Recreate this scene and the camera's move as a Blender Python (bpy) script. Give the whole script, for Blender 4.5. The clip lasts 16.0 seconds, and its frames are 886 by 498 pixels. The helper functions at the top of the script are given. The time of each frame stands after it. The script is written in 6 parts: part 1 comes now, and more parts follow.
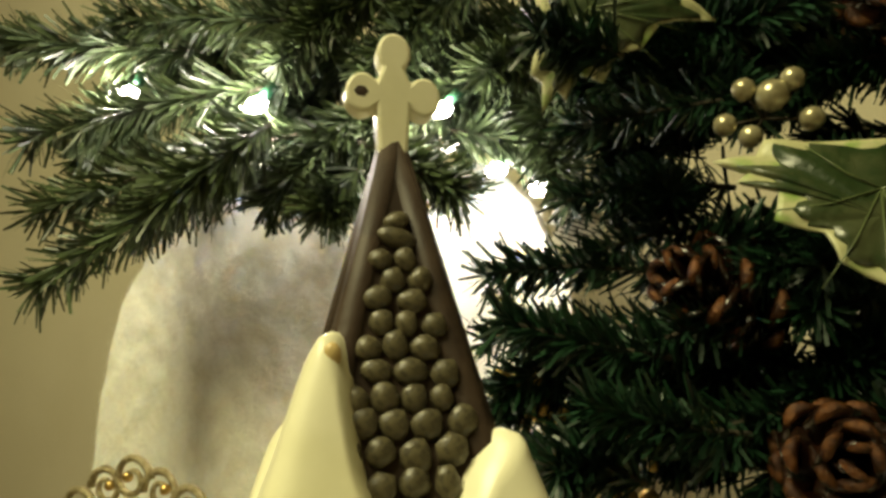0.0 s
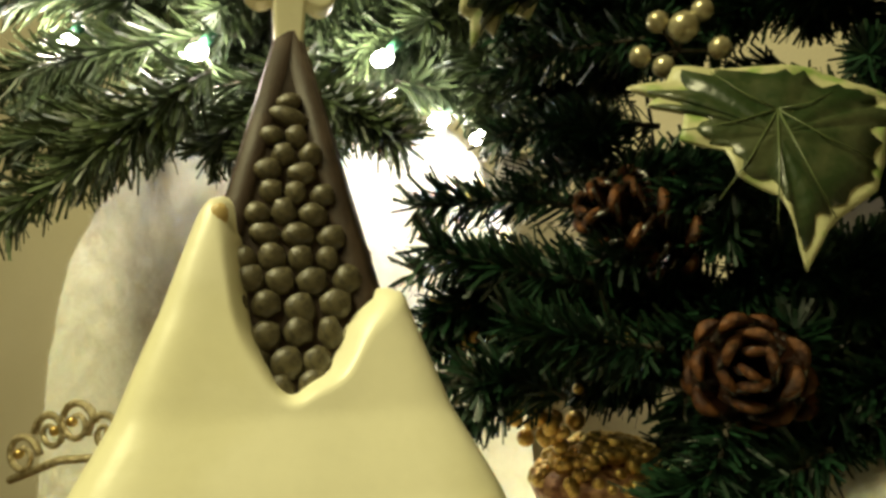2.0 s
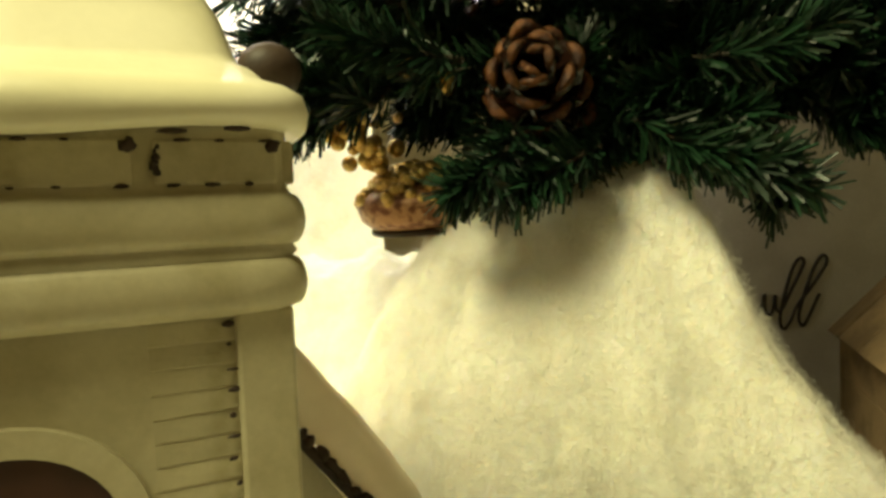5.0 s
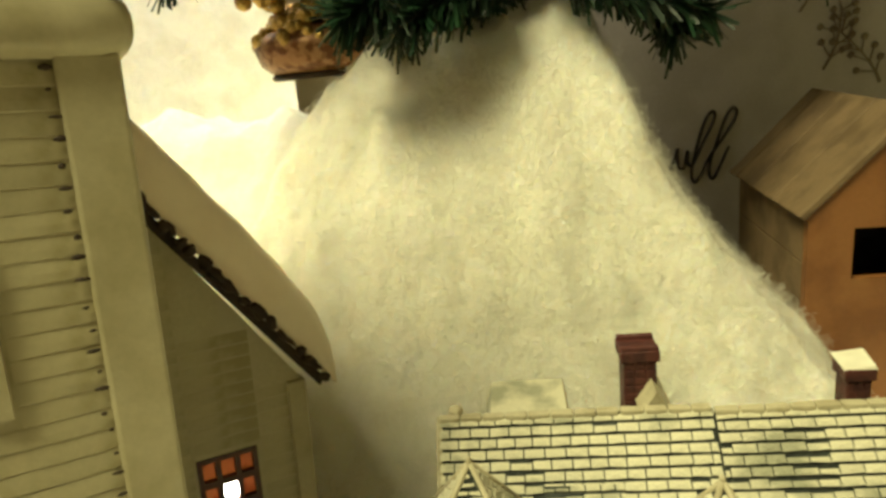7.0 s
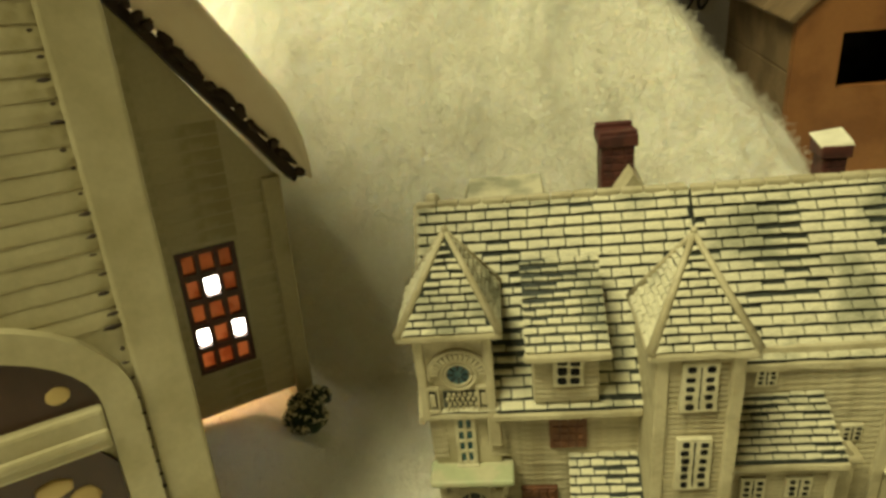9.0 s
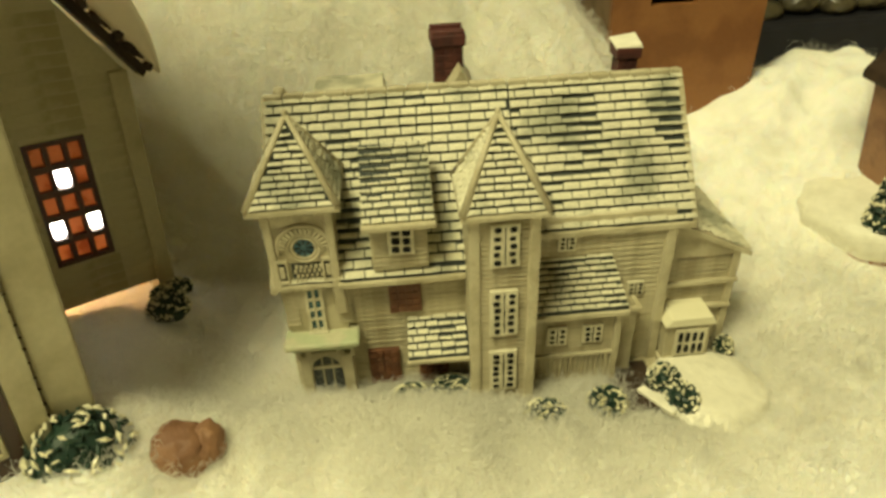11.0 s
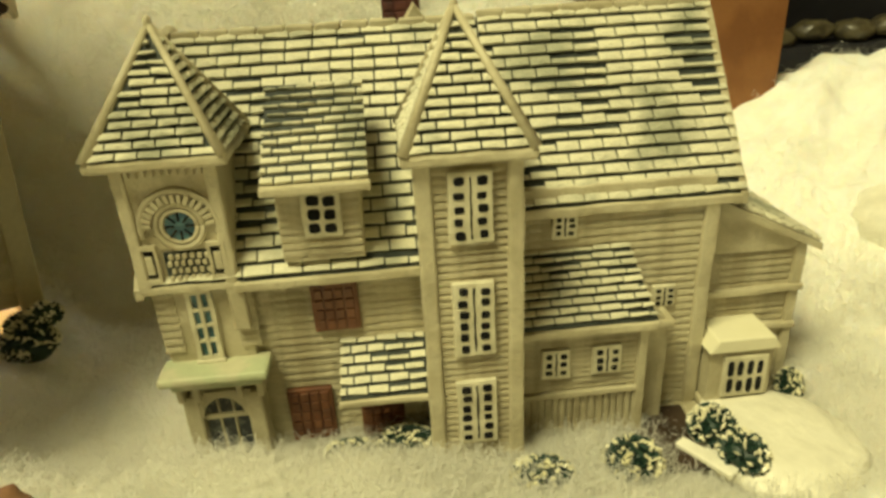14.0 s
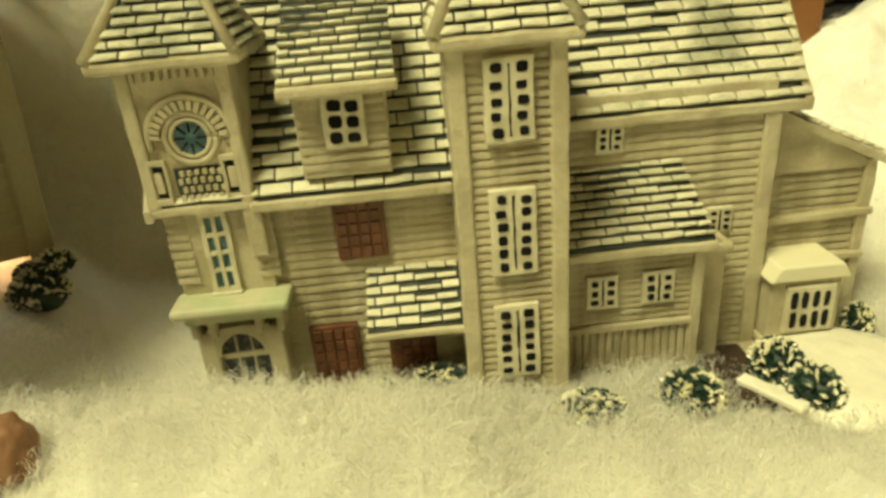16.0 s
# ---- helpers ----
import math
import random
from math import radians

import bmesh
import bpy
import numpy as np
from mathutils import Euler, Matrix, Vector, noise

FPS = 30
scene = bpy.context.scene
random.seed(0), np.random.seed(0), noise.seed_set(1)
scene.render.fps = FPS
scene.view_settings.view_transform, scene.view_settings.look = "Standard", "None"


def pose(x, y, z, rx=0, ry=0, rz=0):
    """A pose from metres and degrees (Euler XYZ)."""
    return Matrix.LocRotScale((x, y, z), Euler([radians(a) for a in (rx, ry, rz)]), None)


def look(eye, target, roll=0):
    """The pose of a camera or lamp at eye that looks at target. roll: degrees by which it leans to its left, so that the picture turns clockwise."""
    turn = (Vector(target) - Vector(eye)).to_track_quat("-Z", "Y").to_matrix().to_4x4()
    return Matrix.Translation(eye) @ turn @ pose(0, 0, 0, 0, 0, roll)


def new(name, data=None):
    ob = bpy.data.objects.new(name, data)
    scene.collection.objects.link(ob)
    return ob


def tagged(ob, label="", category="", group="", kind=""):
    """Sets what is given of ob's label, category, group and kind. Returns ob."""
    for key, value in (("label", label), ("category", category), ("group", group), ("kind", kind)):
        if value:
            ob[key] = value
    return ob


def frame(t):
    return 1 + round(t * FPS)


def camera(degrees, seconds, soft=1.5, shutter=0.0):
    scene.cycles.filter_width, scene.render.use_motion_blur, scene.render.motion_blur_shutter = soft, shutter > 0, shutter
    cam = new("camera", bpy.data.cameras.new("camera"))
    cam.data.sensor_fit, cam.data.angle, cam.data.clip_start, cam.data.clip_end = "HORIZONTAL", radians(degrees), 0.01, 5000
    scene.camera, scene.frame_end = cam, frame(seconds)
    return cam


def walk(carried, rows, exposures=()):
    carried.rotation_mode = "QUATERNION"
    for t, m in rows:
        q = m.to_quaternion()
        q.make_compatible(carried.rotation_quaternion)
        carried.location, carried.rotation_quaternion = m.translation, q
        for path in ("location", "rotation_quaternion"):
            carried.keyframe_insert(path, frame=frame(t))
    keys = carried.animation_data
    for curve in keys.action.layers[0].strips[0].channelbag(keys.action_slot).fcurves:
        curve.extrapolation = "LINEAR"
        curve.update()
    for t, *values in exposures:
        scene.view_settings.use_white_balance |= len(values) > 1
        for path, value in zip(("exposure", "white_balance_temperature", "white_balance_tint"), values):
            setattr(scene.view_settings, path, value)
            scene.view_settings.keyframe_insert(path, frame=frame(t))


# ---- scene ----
cam = camera(67.4, 16.0, soft=3.1)
PATH = [
    (0, (-0.12758, -0.13188, 0.39464), (-0.1414, -0.0946, 0.3988), -4.20),
    (0.5, (-0.12334, -0.13200, 0.39104), (-0.1370, -0.0946, 0.3953), -4.80),
    (1, (-0.11620, -0.13162, 0.38522), (-0.1298, -0.0942, 0.3892), -4.80),
    (1.5, (-0.10828, -0.13102, 0.37658), (-0.1214, -0.0934, 0.3802), -4.80),
    (2, (-0.10662, -0.13330, 0.36366), (-0.1189, -0.0953, 0.3667), -4.90),
    (2.5, (-0.10038, -0.13936, 0.34486), (-0.1118, -0.1011, 0.3468), -5.50),
    (3, (-0.09352, -0.14720, 0.33208), (-0.1036, -0.1085, 0.3323), -5.20),
    (3.5, (-0.08980, -0.15138, 0.32116), (-0.0989, -0.1124, 0.3201), -5.20),
    (4, (-0.08268, -0.14890, 0.30854), (-0.0909, -0.1098, 0.3060), -5.00),
    (4.2, (-0.07808, -0.15038, 0.30352), (-0.0860, -0.1113, 0.3004), -5.00),
    (6.3, (-0.04666, -0.15020, 0.25502), (-0.0523, -0.1116, 0.2460), -6.20),
    (6.4, (-0.04634, -0.15302, 0.25460), (-0.0516, -0.1145, 0.2453), -6.40),
    (6.5, (-0.04448, -0.15292, 0.25314), (-0.0498, -0.1145, 0.2433), -6.20),
    (7, (-0.03906, -0.15320, 0.24066), (-0.0438, -0.1151, 0.2294), -6.30),
    (7.5, (-0.04308, -0.15382, 0.23356), (-0.0473, -0.1163, 0.2205), -6.10),
    (8, (-0.04300, -0.15182, 0.21982), (-0.0473, -0.1147, 0.2056), -6.20),
    (8.5, (-0.04004, -0.14758, 0.20742), (-0.0444, -0.1110, 0.1918), -6.40),
    (9, (-0.03948, -0.16134, 0.20628), (-0.0437, -0.1259, 0.1882), -6.80),
    (9.5, (-0.03878, -0.16998, 0.20294), (-0.0417, -0.1355, 0.1829), -5.90),
    (10, (-0.03496, -0.19096, 0.20514), (-0.0366, -0.1568, 0.1844), -5.30),
    (10.2, (-0.03344, -0.19774, 0.20684), (-0.0337, -0.1639, 0.1856), -4.60),
    (12.3, (-0.00676, -0.18006, 0.17918), (-0.0037, -0.1469, 0.1570), -2.00),
    (12.5, (-0.00646, -0.17542, 0.17440), (-0.0036, -0.1420, 0.1526), -2.50),
    (13, (-0.00434, -0.16164, 0.16228), (-0.0014, -0.1275, 0.1417), -2.60),
    (13.5, (-0.00230, -0.14978, 0.14632), (0.0005, -0.1144, 0.1279), -2.70),
    (14, (-0.00502, -0.14624, 0.13064), (-0.0024, -0.1101, 0.1138), -3.20),
    (14.5, (-0.00518, -0.14464, 0.11590), (-0.0026, -0.1080, 0.1002), -3.50),
    (15, (-0.00672, -0.14380, 0.11100), (-0.0043, -0.1065, 0.0967), -4.10),
    (15.5, (-0.00894, -0.14142, 0.10312), (-0.0070, -0.1044, 0.0881), -4.60),
    (16, (-0.00950, -0.14096, 0.10338), (-0.0081, -0.1045, 0.0869), -5.00),
]
walk(cam, [(t, look(eye, target, roll)) for t, eye, target, roll in PATH],
     [(0, -0.58), (2.5, -0.56), (3.5, -0.35), (4.2, -0.2), (6.5, -0.14), (8, -0.43), (9.0, -0.5), (10, -0.33), (12.5, -0.26), (15, -0.02), (16, 0.02)])

# ---- light ----
S = 0.02   # one modelling unit is 2 cm
world = bpy.data.worlds.new("room_air")
scene.world = world
world.use_nodes = True
world.node_tree.nodes["Background"].inputs[0].default_value = (0.9, 0.86, 0.55, 1)
world.node_tree.nodes["Background"].inputs[1].default_value = 0.075


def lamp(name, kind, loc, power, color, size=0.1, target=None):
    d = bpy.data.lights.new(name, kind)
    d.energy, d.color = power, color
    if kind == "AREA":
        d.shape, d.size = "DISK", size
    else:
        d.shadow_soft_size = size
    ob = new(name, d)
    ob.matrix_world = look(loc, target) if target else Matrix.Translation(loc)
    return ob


# unseen room light added here; no fixture is modelled, place set by shadow direction
lamp("unseen_room_light", "AREA", (-0.52, -0.44, 1.43), 33.0, (1.0, 0.94, 0.50), 0.65, (0.0, 0.1, 0.0))

# ---- materials ----


def material(name, color, rough=0.6, second=None, scale=60.0, metal=0.0, bump=0.0, fine=400.0, island=0.0, per_object=0.0,
             subsurface=0.0, coat=0.0, mask=(0.45, 0.6), spec=0.5, translucent=0.0, relief=0.001, grain=0.12, detail=4):
    m = bpy.data.materials.new(name)
    m.use_nodes = True
    nt = m.node_tree
    n, l = nt.nodes, nt.links
    b = n["Principled BSDF"]
    b.inputs["Roughness"].default_value, b.inputs["Metallic"].default_value = rough, metal
    b.inputs["Specular IOR Level"].default_value = spec
    b.inputs["Coat Weight"].default_value = coat
    if subsurface:
        b.inputs["Subsurface Weight"].default_value = subsurface
        b.inputs["Subsurface Radius"].default_value = (0.016, 0.014, 0.011)
    co = n.new("ShaderNodeTexCoord")
    big = n.new("ShaderNodeTexNoise")
    big.inputs["Scale"].default_value, big.inputs["Detail"].default_value = scale, 5
    l.new(co.outputs["Object"], big.inputs["Vector"])
    ramp = n.new("ShaderNodeMapRange")
    ramp.inputs[1].default_value, ramp.inputs[2].default_value = mask
    l.new(big.outputs["Fac"], ramp.inputs[0])
    mix = n.new("ShaderNodeMix")
    mix.data_type = "RGBA"
    l.new(ramp.outputs[0], mix.inputs[0])
    mix.inputs[6].default_value = (*color, 1)
    mix.inputs[7].default_value = (*(second or [c * 0.8 for c in color]), 1)
    small = n.new("ShaderNodeTexNoise")
    small.inputs["Scale"].default_value, small.inputs["Detail"].default_value = fine, detail
    l.new(co.outputs["Object"], small.inputs["Vector"])
    vary = n.new("ShaderNodeMapRange")
    vary.inputs[3].default_value, vary.inputs[4].default_value = 1 - grain, 1 + grain
    l.new(small.outputs["Fac"], vary.inputs[0])
    hsv = n.new("ShaderNodeHueSaturation")
    l.new(mix.outputs[2], hsv.inputs["Color"])
    value = vary.outputs[0]
    for amount, node, socket in ((island, "ShaderNodeNewGeometry", "Random Per Island"), (per_object, "ShaderNodeObjectInfo", "Random")):
        if amount:
            src = n.new(node)
            r = n.new("ShaderNodeMapRange")
            r.inputs[3].default_value, r.inputs[4].default_value = 1 - amount, 1 + amount
            l.new(src.outputs[socket], r.inputs[0])
            mul = n.new("ShaderNodeMath")
            mul.operation = "MULTIPLY"
            l.new(value, mul.inputs[0])
            l.new(r.outputs[0], mul.inputs[1])
            value = mul.outputs[0]
    l.new(value, hsv.inputs["Value"])
    l.new(hsv.outputs[0], b.inputs["Base Color"])
    if bump:
        bp = n.new("ShaderNodeBump")
        bp.inputs["Strength"].default_value, bp.inputs["Distance"].default_value = bump, relief
        l.new(small.outputs["Fac"], bp.inputs["Height"])
        l.new(bp.outputs[0], b.inputs["Normal"])
    if translucent:
        tr = n.new("ShaderNodeBsdfTranslucent")
        l.new(hsv.outputs[0], tr.inputs["Color"])
        ms = n.new("ShaderNodeMixShader")
        ms.inputs[0].default_value = translucent
        l.new(b.outputs[0], ms.inputs[1])
        l.new(tr.outputs[0], ms.inputs[2])
        l.new(ms.outputs[0], n["Material Output"].inputs["Surface"])
    return m


def glow(name, color, strength):
    m = bpy.data.materials.new(name)
    m.use_nodes = True
    b = m.node_tree.nodes["Principled BSDF"]
    b.inputs["Base Color"].default_value = (*color, 1)
    b.inputs["Emission Color"].default_value = (*color, 1)
    b.inputs["Emission Strength"].default_value = strength
    return m


M_FLUFF = material("cotton_batting", (0.91, 0.90, 0.84), 0.95, (0.80, 0.77, 0.69), 42, bump=0.5, fine=170, spec=0.03, subsurface=0.85, mask=(0.50, 0.78), relief=0.0022, grain=0.06, detail=5)
M_FIBRE = material("cotton_fibre", (0.93, 0.92, 0.87), 0.9, (0.88, 0.87, 0.82), 30, spec=0.1, translucent=0.6)
M_CREAM = material("cream_resin", (0.56, 0.51, 0.355), 0.45, (0.45, 0.40, 0.265), 90, bump=0.35, fine=700, spec=0.4)
M_BOARD = material("cream_clapboard", (0.53, 0.48, 0.33), 0.5, (0.37, 0.32, 0.205), 120, bump=0.4, fine=800, per_object=0.08, mask=(0.42, 0.62))
M_CHURCH = material("church_porcelain", (0.52, 0.475, 0.31), 0.38, (0.43, 0.385, 0.235), 40, bump=0.15, fine=500, spec=0.5)
M_CHBOARD = material("church_clapboard", (0.50, 0.455, 0.29), 0.42, (0.38, 0.335, 0.19), 60, bump=0.2, fine=500, per_object=0.06)
M_SNOW = material("painted_snow", (0.80, 0.76, 0.56), 0.32, (0.74, 0.70, 0.48), 25, bump=0.12, fine=300, spec=0.5, grain=0.03)
M_SNOWROOF = material("nave_snow", (0.93, 0.86, 0.70), 0.35, (0.89, 0.80, 0.64), 25, bump=0.12, fine=300, grain=0.03, translucent=0.22)
M_SHINGLE = material("snow_brushed_shingle", (0.68, 0.65, 0.49), 0.55, (0.36, 0.36, 0.26), 48, bump=0.6, fine=900, per_object=0.08, island=0.06, mask=(0.50, 0.64))
M_ROOFDARK = material("dark_roof_base", (0.022, 0.028, 0.026), 0.7, (0.05, 0.06, 0.055), 150)
M_DARK = material("dark_opening", (0.010, 0.010, 0.011), 0.7, (0.018, 0.018, 0.02), 100, spec=0.1)
M_BLUE = material("blue_rose_glass", (0.03, 0.09, 0.12), 0.25, (0.06, 0.16, 0.19), 300)
M_SHUTTER = material("brown_shutter", (0.17, 0.065, 0.028), 0.5, (0.11, 0.04, 0.018), 150, bump=0.3)
M_BRICK = material("chimney_brick", (0.10, 0.028, 0.024), 0.6, (0.06, 0.018, 0.018), 180, bump=0.6)
M_DOORBLUE = material("dark_leaded_door", (0.035, 0.04, 0.05), 0.35, (0.12, 0.13, 0.12), 500, mask=(0.5, 0.6))
M_VEIN = material("ivy_vein", (0.10, 0.13, 0.05), 0.4)
M_GREENISH = material("verdigris_canopy", (0.46, 0.50, 0.32), 0.5, (0.55, 0.53, 0.37), 110)
M_BUSH = material("bush_green", (0.012, 0.035, 0.025), 0.5, (0.02, 0.05, 0.035), 150, bump=0.5)
M_STONE = material("grey_olive_stone", (0.115, 0.098, 0.055), 0.32, (0.06, 0.05, 0.03), 120, bump=0.3, per_object=0.18, coat=0.2)
M_BROWN = material("dark_brown_glaze", (0.050, 0.032, 0.022), 0.55, (0.032, 0.020, 0.014), 100, bump=0.2, spec=0.3)
M_GOLD = material("gold_bead", (0.62, 0.44, 0.16), 0.28, (0.42, 0.28, 0.08), 200, metal=0.85, per_object=0.15)
M_GOLDPALE = material("pale_gold_glitter", (0.52, 0.45, 0.28), 0.35, (0.34, 0.28, 0.15), 300, metal=0.7, bump=1.0, fine=1500)
M_COPPER = material("copper_rim", (0.40, 0.22, 0.11), 0.4, (0.16, 0.06, 0.025), 170, metal=0.4)
M_CONE = material("pine_cone_scale", (0.018, 0.006, 0.003), 0.25, (0.010, 0.004, 0.002), 160, bump=0.4, per_object=0.25, coat=0.6)
M_CONETIP = material("gold_glitter_tip", (0.12, 0.046, 0.013), 0.28, (0.035, 0.012, 0.005), 250, metal=0.5, bump=1.0, fine=1500, per_object=0.25)
M_NEEDLE = material("garland_needle", (0.010, 0.036, 0.015), 0.42, (0.005, 0.018, 0.009), 40, island=0.45, spec=0.5)
M_NEEDLE2 = material("tree_needle", (0.062, 0.088, 0.036), 0.42, (0.036, 0.054, 0.024), 40, island=0.5, spec=0.5)
M_STEM = material("wire_stem", (0.05, 0.04, 0.025), 0.7)
M_LEAFIN = material("ivy_green", (0.018, 0.034, 0.010), 0.35, (0.05, 0.06, 0.026), 45, bump=0.6, fine=300, coat=0.3)
M_LEAFRIM = material("ivy_cream_margin", (0.42, 0.41, 0.23), 0.45, (0.20, 0.30, 0.07), 70, mask=(0.5, 0.68))
M_BERRY = material("silver_gold_berry", (0.42, 0.38, 0.24), 0.25, (0.30, 0.26, 0.15), 120, metal=0.5)
M_WOOD = material("orange_wood", (0.27, 0.115, 0.038), 0.5, (0.20, 0.078, 0.024), 30, bump=0.3)
M_WOODGREY = material("weathered_wood", (0.20, 0.135, 0.075), 0.65, (0.13, 0.085, 0.045), 40, bump=0.5)
M_PAPER = material("white_paper_bag", (0.55, 0.52, 0.46), 0.7, (0.48, 0.45, 0.39), 20)
M_INK = material("dark_ink", (0.03, 0.022, 0.018), 0.6)
M_TWIG = material("printed_twig", (0.16, 0.12, 0.08), 0.7, (0.26, 0.22, 0.15), 60)
M_SNOWWHITE = material("white_painted_snow", (0.86, 0.83, 0.70), 0.45, (0.78, 0.75, 0.62), 60, bump=0.7, fine=250)
M_TERRA = material("terracotta", (0.30, 0.155, 0.08), 0.6, (0.20, 0.095, 0.05), 60, bump=0.5)
M_WALL = material("room_wall_paint", (0.62, 0.56, 0.42), 0.8, (0.58, 0.52, 0.38), 3, bump=0.1)
M_FLOOR = material("wood_floor", (0.22, 0.13, 0.07), 0.5, (0.16, 0.09, 0.05), 8)
M_AMBER = material("amber_pane", (0.42, 0.26, 0.17), 0.4, (0.30, 0.15, 0.09), 200, translucent=0.8)
M_PLUM = material("plum_window_frame", (0.06, 0.018, 0.014), 0.45)
M_DOOR = material("dark_red_brown_door", (0.060, 0.026, 0.018), 0.4, (0.045, 0.02, 0.014), 60)
M_SPOT = material("cream_paint_dab", (0.62, 0.46, 0.20), 0.4, (0.55, 0.40, 0.17), 100)
M_BULB = glow("lit_bulb", (1.0, 0.96, 0.90), 90.0)
M_LAMPHOT = glow("church_bulb", (1.0, 0.93, 0.80), 22.0)
M_SOCKET = material("green_bulb_socket", (0.01, 0.06, 0.03), 0.4)
M_NAVY = material("dark_navy_cloth", (0.012, 0.012, 0.02), 0.7)
M_TAG = material("paper_tag", (0.75, 0.70, 0.62), 0.6)
M_CLEAR = material("window_snow_lip", (0.66, 0.62, 0.46), 0.45, (0.55, 0.51, 0.36), 150, bump=0.3)

# ---- helpers of this scene ----


def part(name, bm, mat, parent=None, label="", kind="", smooth=False, category=""):
    if mat in (M_CREAM, M_CLEAR, M_BOARD):
        for _ in range(4):
            long_edges = [e for e in bm.edges if e.calc_length() > 0.36]
            if long_edges and len(bm.faces) < 1500:
                bmesh.ops.subdivide_edges(bm, edges=long_edges, cuts=1, use_grid_fill=True)
        for v in bm.verts:
            v.co += noise.noise_vector(v.co * 2.3) * 0.017 + noise.noise_vector(v.co * 8) * 0.010
    for v in bm.verts:
        v.co *= S
    me = bpy.data.meshes.new(name)
    bm.to_mesh(me)
    bm.free()
    me.materials.append(mat)
    if smooth:
        me.polygons.foreach_set("use_smooth", [True] * len(me.polygons))
    ob = new(name, me)
    ob.parent = parent
    return tagged(ob, label, category, "", kind)


def mesh(verts, faces):
    """A bmesh from plain lists."""
    bm = bmesh.new()
    vs = [bm.verts.new(v) for v in verts]
    for f in faces:
        bm.faces.new([vs[i] for i in f])
    return bm


def raw(name, verts, faces, mat, parent=None, label="", kind="", smooth=False, category=""):
    me = bpy.data.meshes.new(name)
    me.from_pydata((np.array(verts) * S).tolist(), [], faces)
    me.materials.append(mat)
    if smooth:
        me.polygons.foreach_set("use_smooth", [True] * len(me.polygons))
    ob = new(name, me)
    ob.parent = parent
    return tagged(ob, label, category, "", kind)


def shared(name, me, parent, m):
    """One more object on a mesh that exists already; m in modelling units."""
    ob = new(name, me)
    ob.parent = parent
    loc, q, sc = m.decompose()
    ob.matrix_basis = Matrix.LocRotScale(loc * S, q, sc)
    return ob


def thing(name, loc, label, category, group="", kind="", turn=None):
    ob = new(name)
    ob.empty_display_size = 0.01
    ob.matrix_world = Matrix.Translation(Vector(loc) * S) @ (turn or Matrix())
    return tagged(ob, label, category, group, kind)


def add_box(bm, x0, x1, y0, y1, z0, z1, bev=0.0):
    made = bmesh.ops.create_cube(bm, size=1, matrix=Matrix.LocRotScale(((x0 + x1) / 2, (y0 + y1) / 2, (z0 + z1) / 2), None, (x1 - x0, y1 - y0, z1 - z0)))
    if bev:
        edges = list({e for v in made["verts"] for e in v.link_edges})
        bmesh.ops.bevel(bm, geom=edges, offset=bev, segments=2, affect="EDGES", profile=0.5)


def box(name, dims, mat, parent, bev=0.03, label=""):
    bm = bmesh.new()
    add_box(bm, *dims, bev)
    return part(name, bm, mat, parent, label)


def prism(name, poly, y0, y1, mat, parent, bev=0.0, label=""):
    """A polygon in x and z, pushed through from y0 to y1."""
    n = len(poly)
    bm = mesh([(x, y0, z) for x, z in poly] + [(x, y1, z) for x, z in poly],
              [tuple(range(n)), tuple(range(2 * n - 1, n - 1, -1))] + [(i, i + n, (i + 1) % n + n, (i + 1) % n) for i in range(n)])
    bmesh.ops.recalc_face_normals(bm, faces=bm.faces[:])
    if bev:
        bmesh.ops.bevel(bm, geom=bm.edges[:], offset=bev, segments=2, affect="EDGES", profile=0.5)
    return part(name, bm, mat, parent, label)


def tube(name, pts, radius, mat, parent, label="", sides=8):
    """A round bar along points, tapering if radius is a pair."""
    pts = [Vector(p) for p in pts]
    r0, r1 = radius if isinstance(radius, tuple) else (radius, radius)
    verts, faces = [], []
    for i, p in enumerate(pts):
        ahead = (pts[min(i + 1, len(pts) - 1)] - pts[max(i - 1, 0)]).normalized()
        a = ahead.orthogonal().normalized()
        if i:
            a = (last - ahead * last.dot(ahead)).normalized()
        last, b = a, ahead.cross(a)
        r = r0 + (r1 - r0) * i / (len(pts) - 1)
        verts += [p + (a * math.cos(k * math.tau / sides) + b * math.sin(k * math.tau / sides)) * r for k in range(sides)]
    for i in range(len(pts) - 1):
        faces += [(i * sides + k, i * sides + (k + 1) % sides, (i + 1) * sides + (k + 1) % sides, (i + 1) * sides + k) for k in range(sides)]
    faces += [tuple(range(sides - 1, -1, -1)), tuple(range(len(verts) - sides, len(verts)))]
    return raw(name, [tuple(v) for v in verts], faces, mat, parent, label, smooth=True)


def blob(name, loc, size, mat, parent, label="", rough=0.0, seed=0, sub=3, kind="", category=""):
    bm = bmesh.new()
    bmesh.ops.create_icosphere(bm, subdivisions=sub, radius=1)
    for v in bm.verts:
        k = 1 + rough * noise.noise(v.co * 2.3 + Vector((seed * 7.1, 0, 0))) + rough * 0.5 * noise.noise(v.co * 6 + Vector((0, seed * 3.3, 0)))
        v.co = Vector([c * s * k for c, s in zip(v.co, size)]) + Vector(loc)
    return part(name, bm, mat, parent, label, kind, True, category)


board_cache = {}


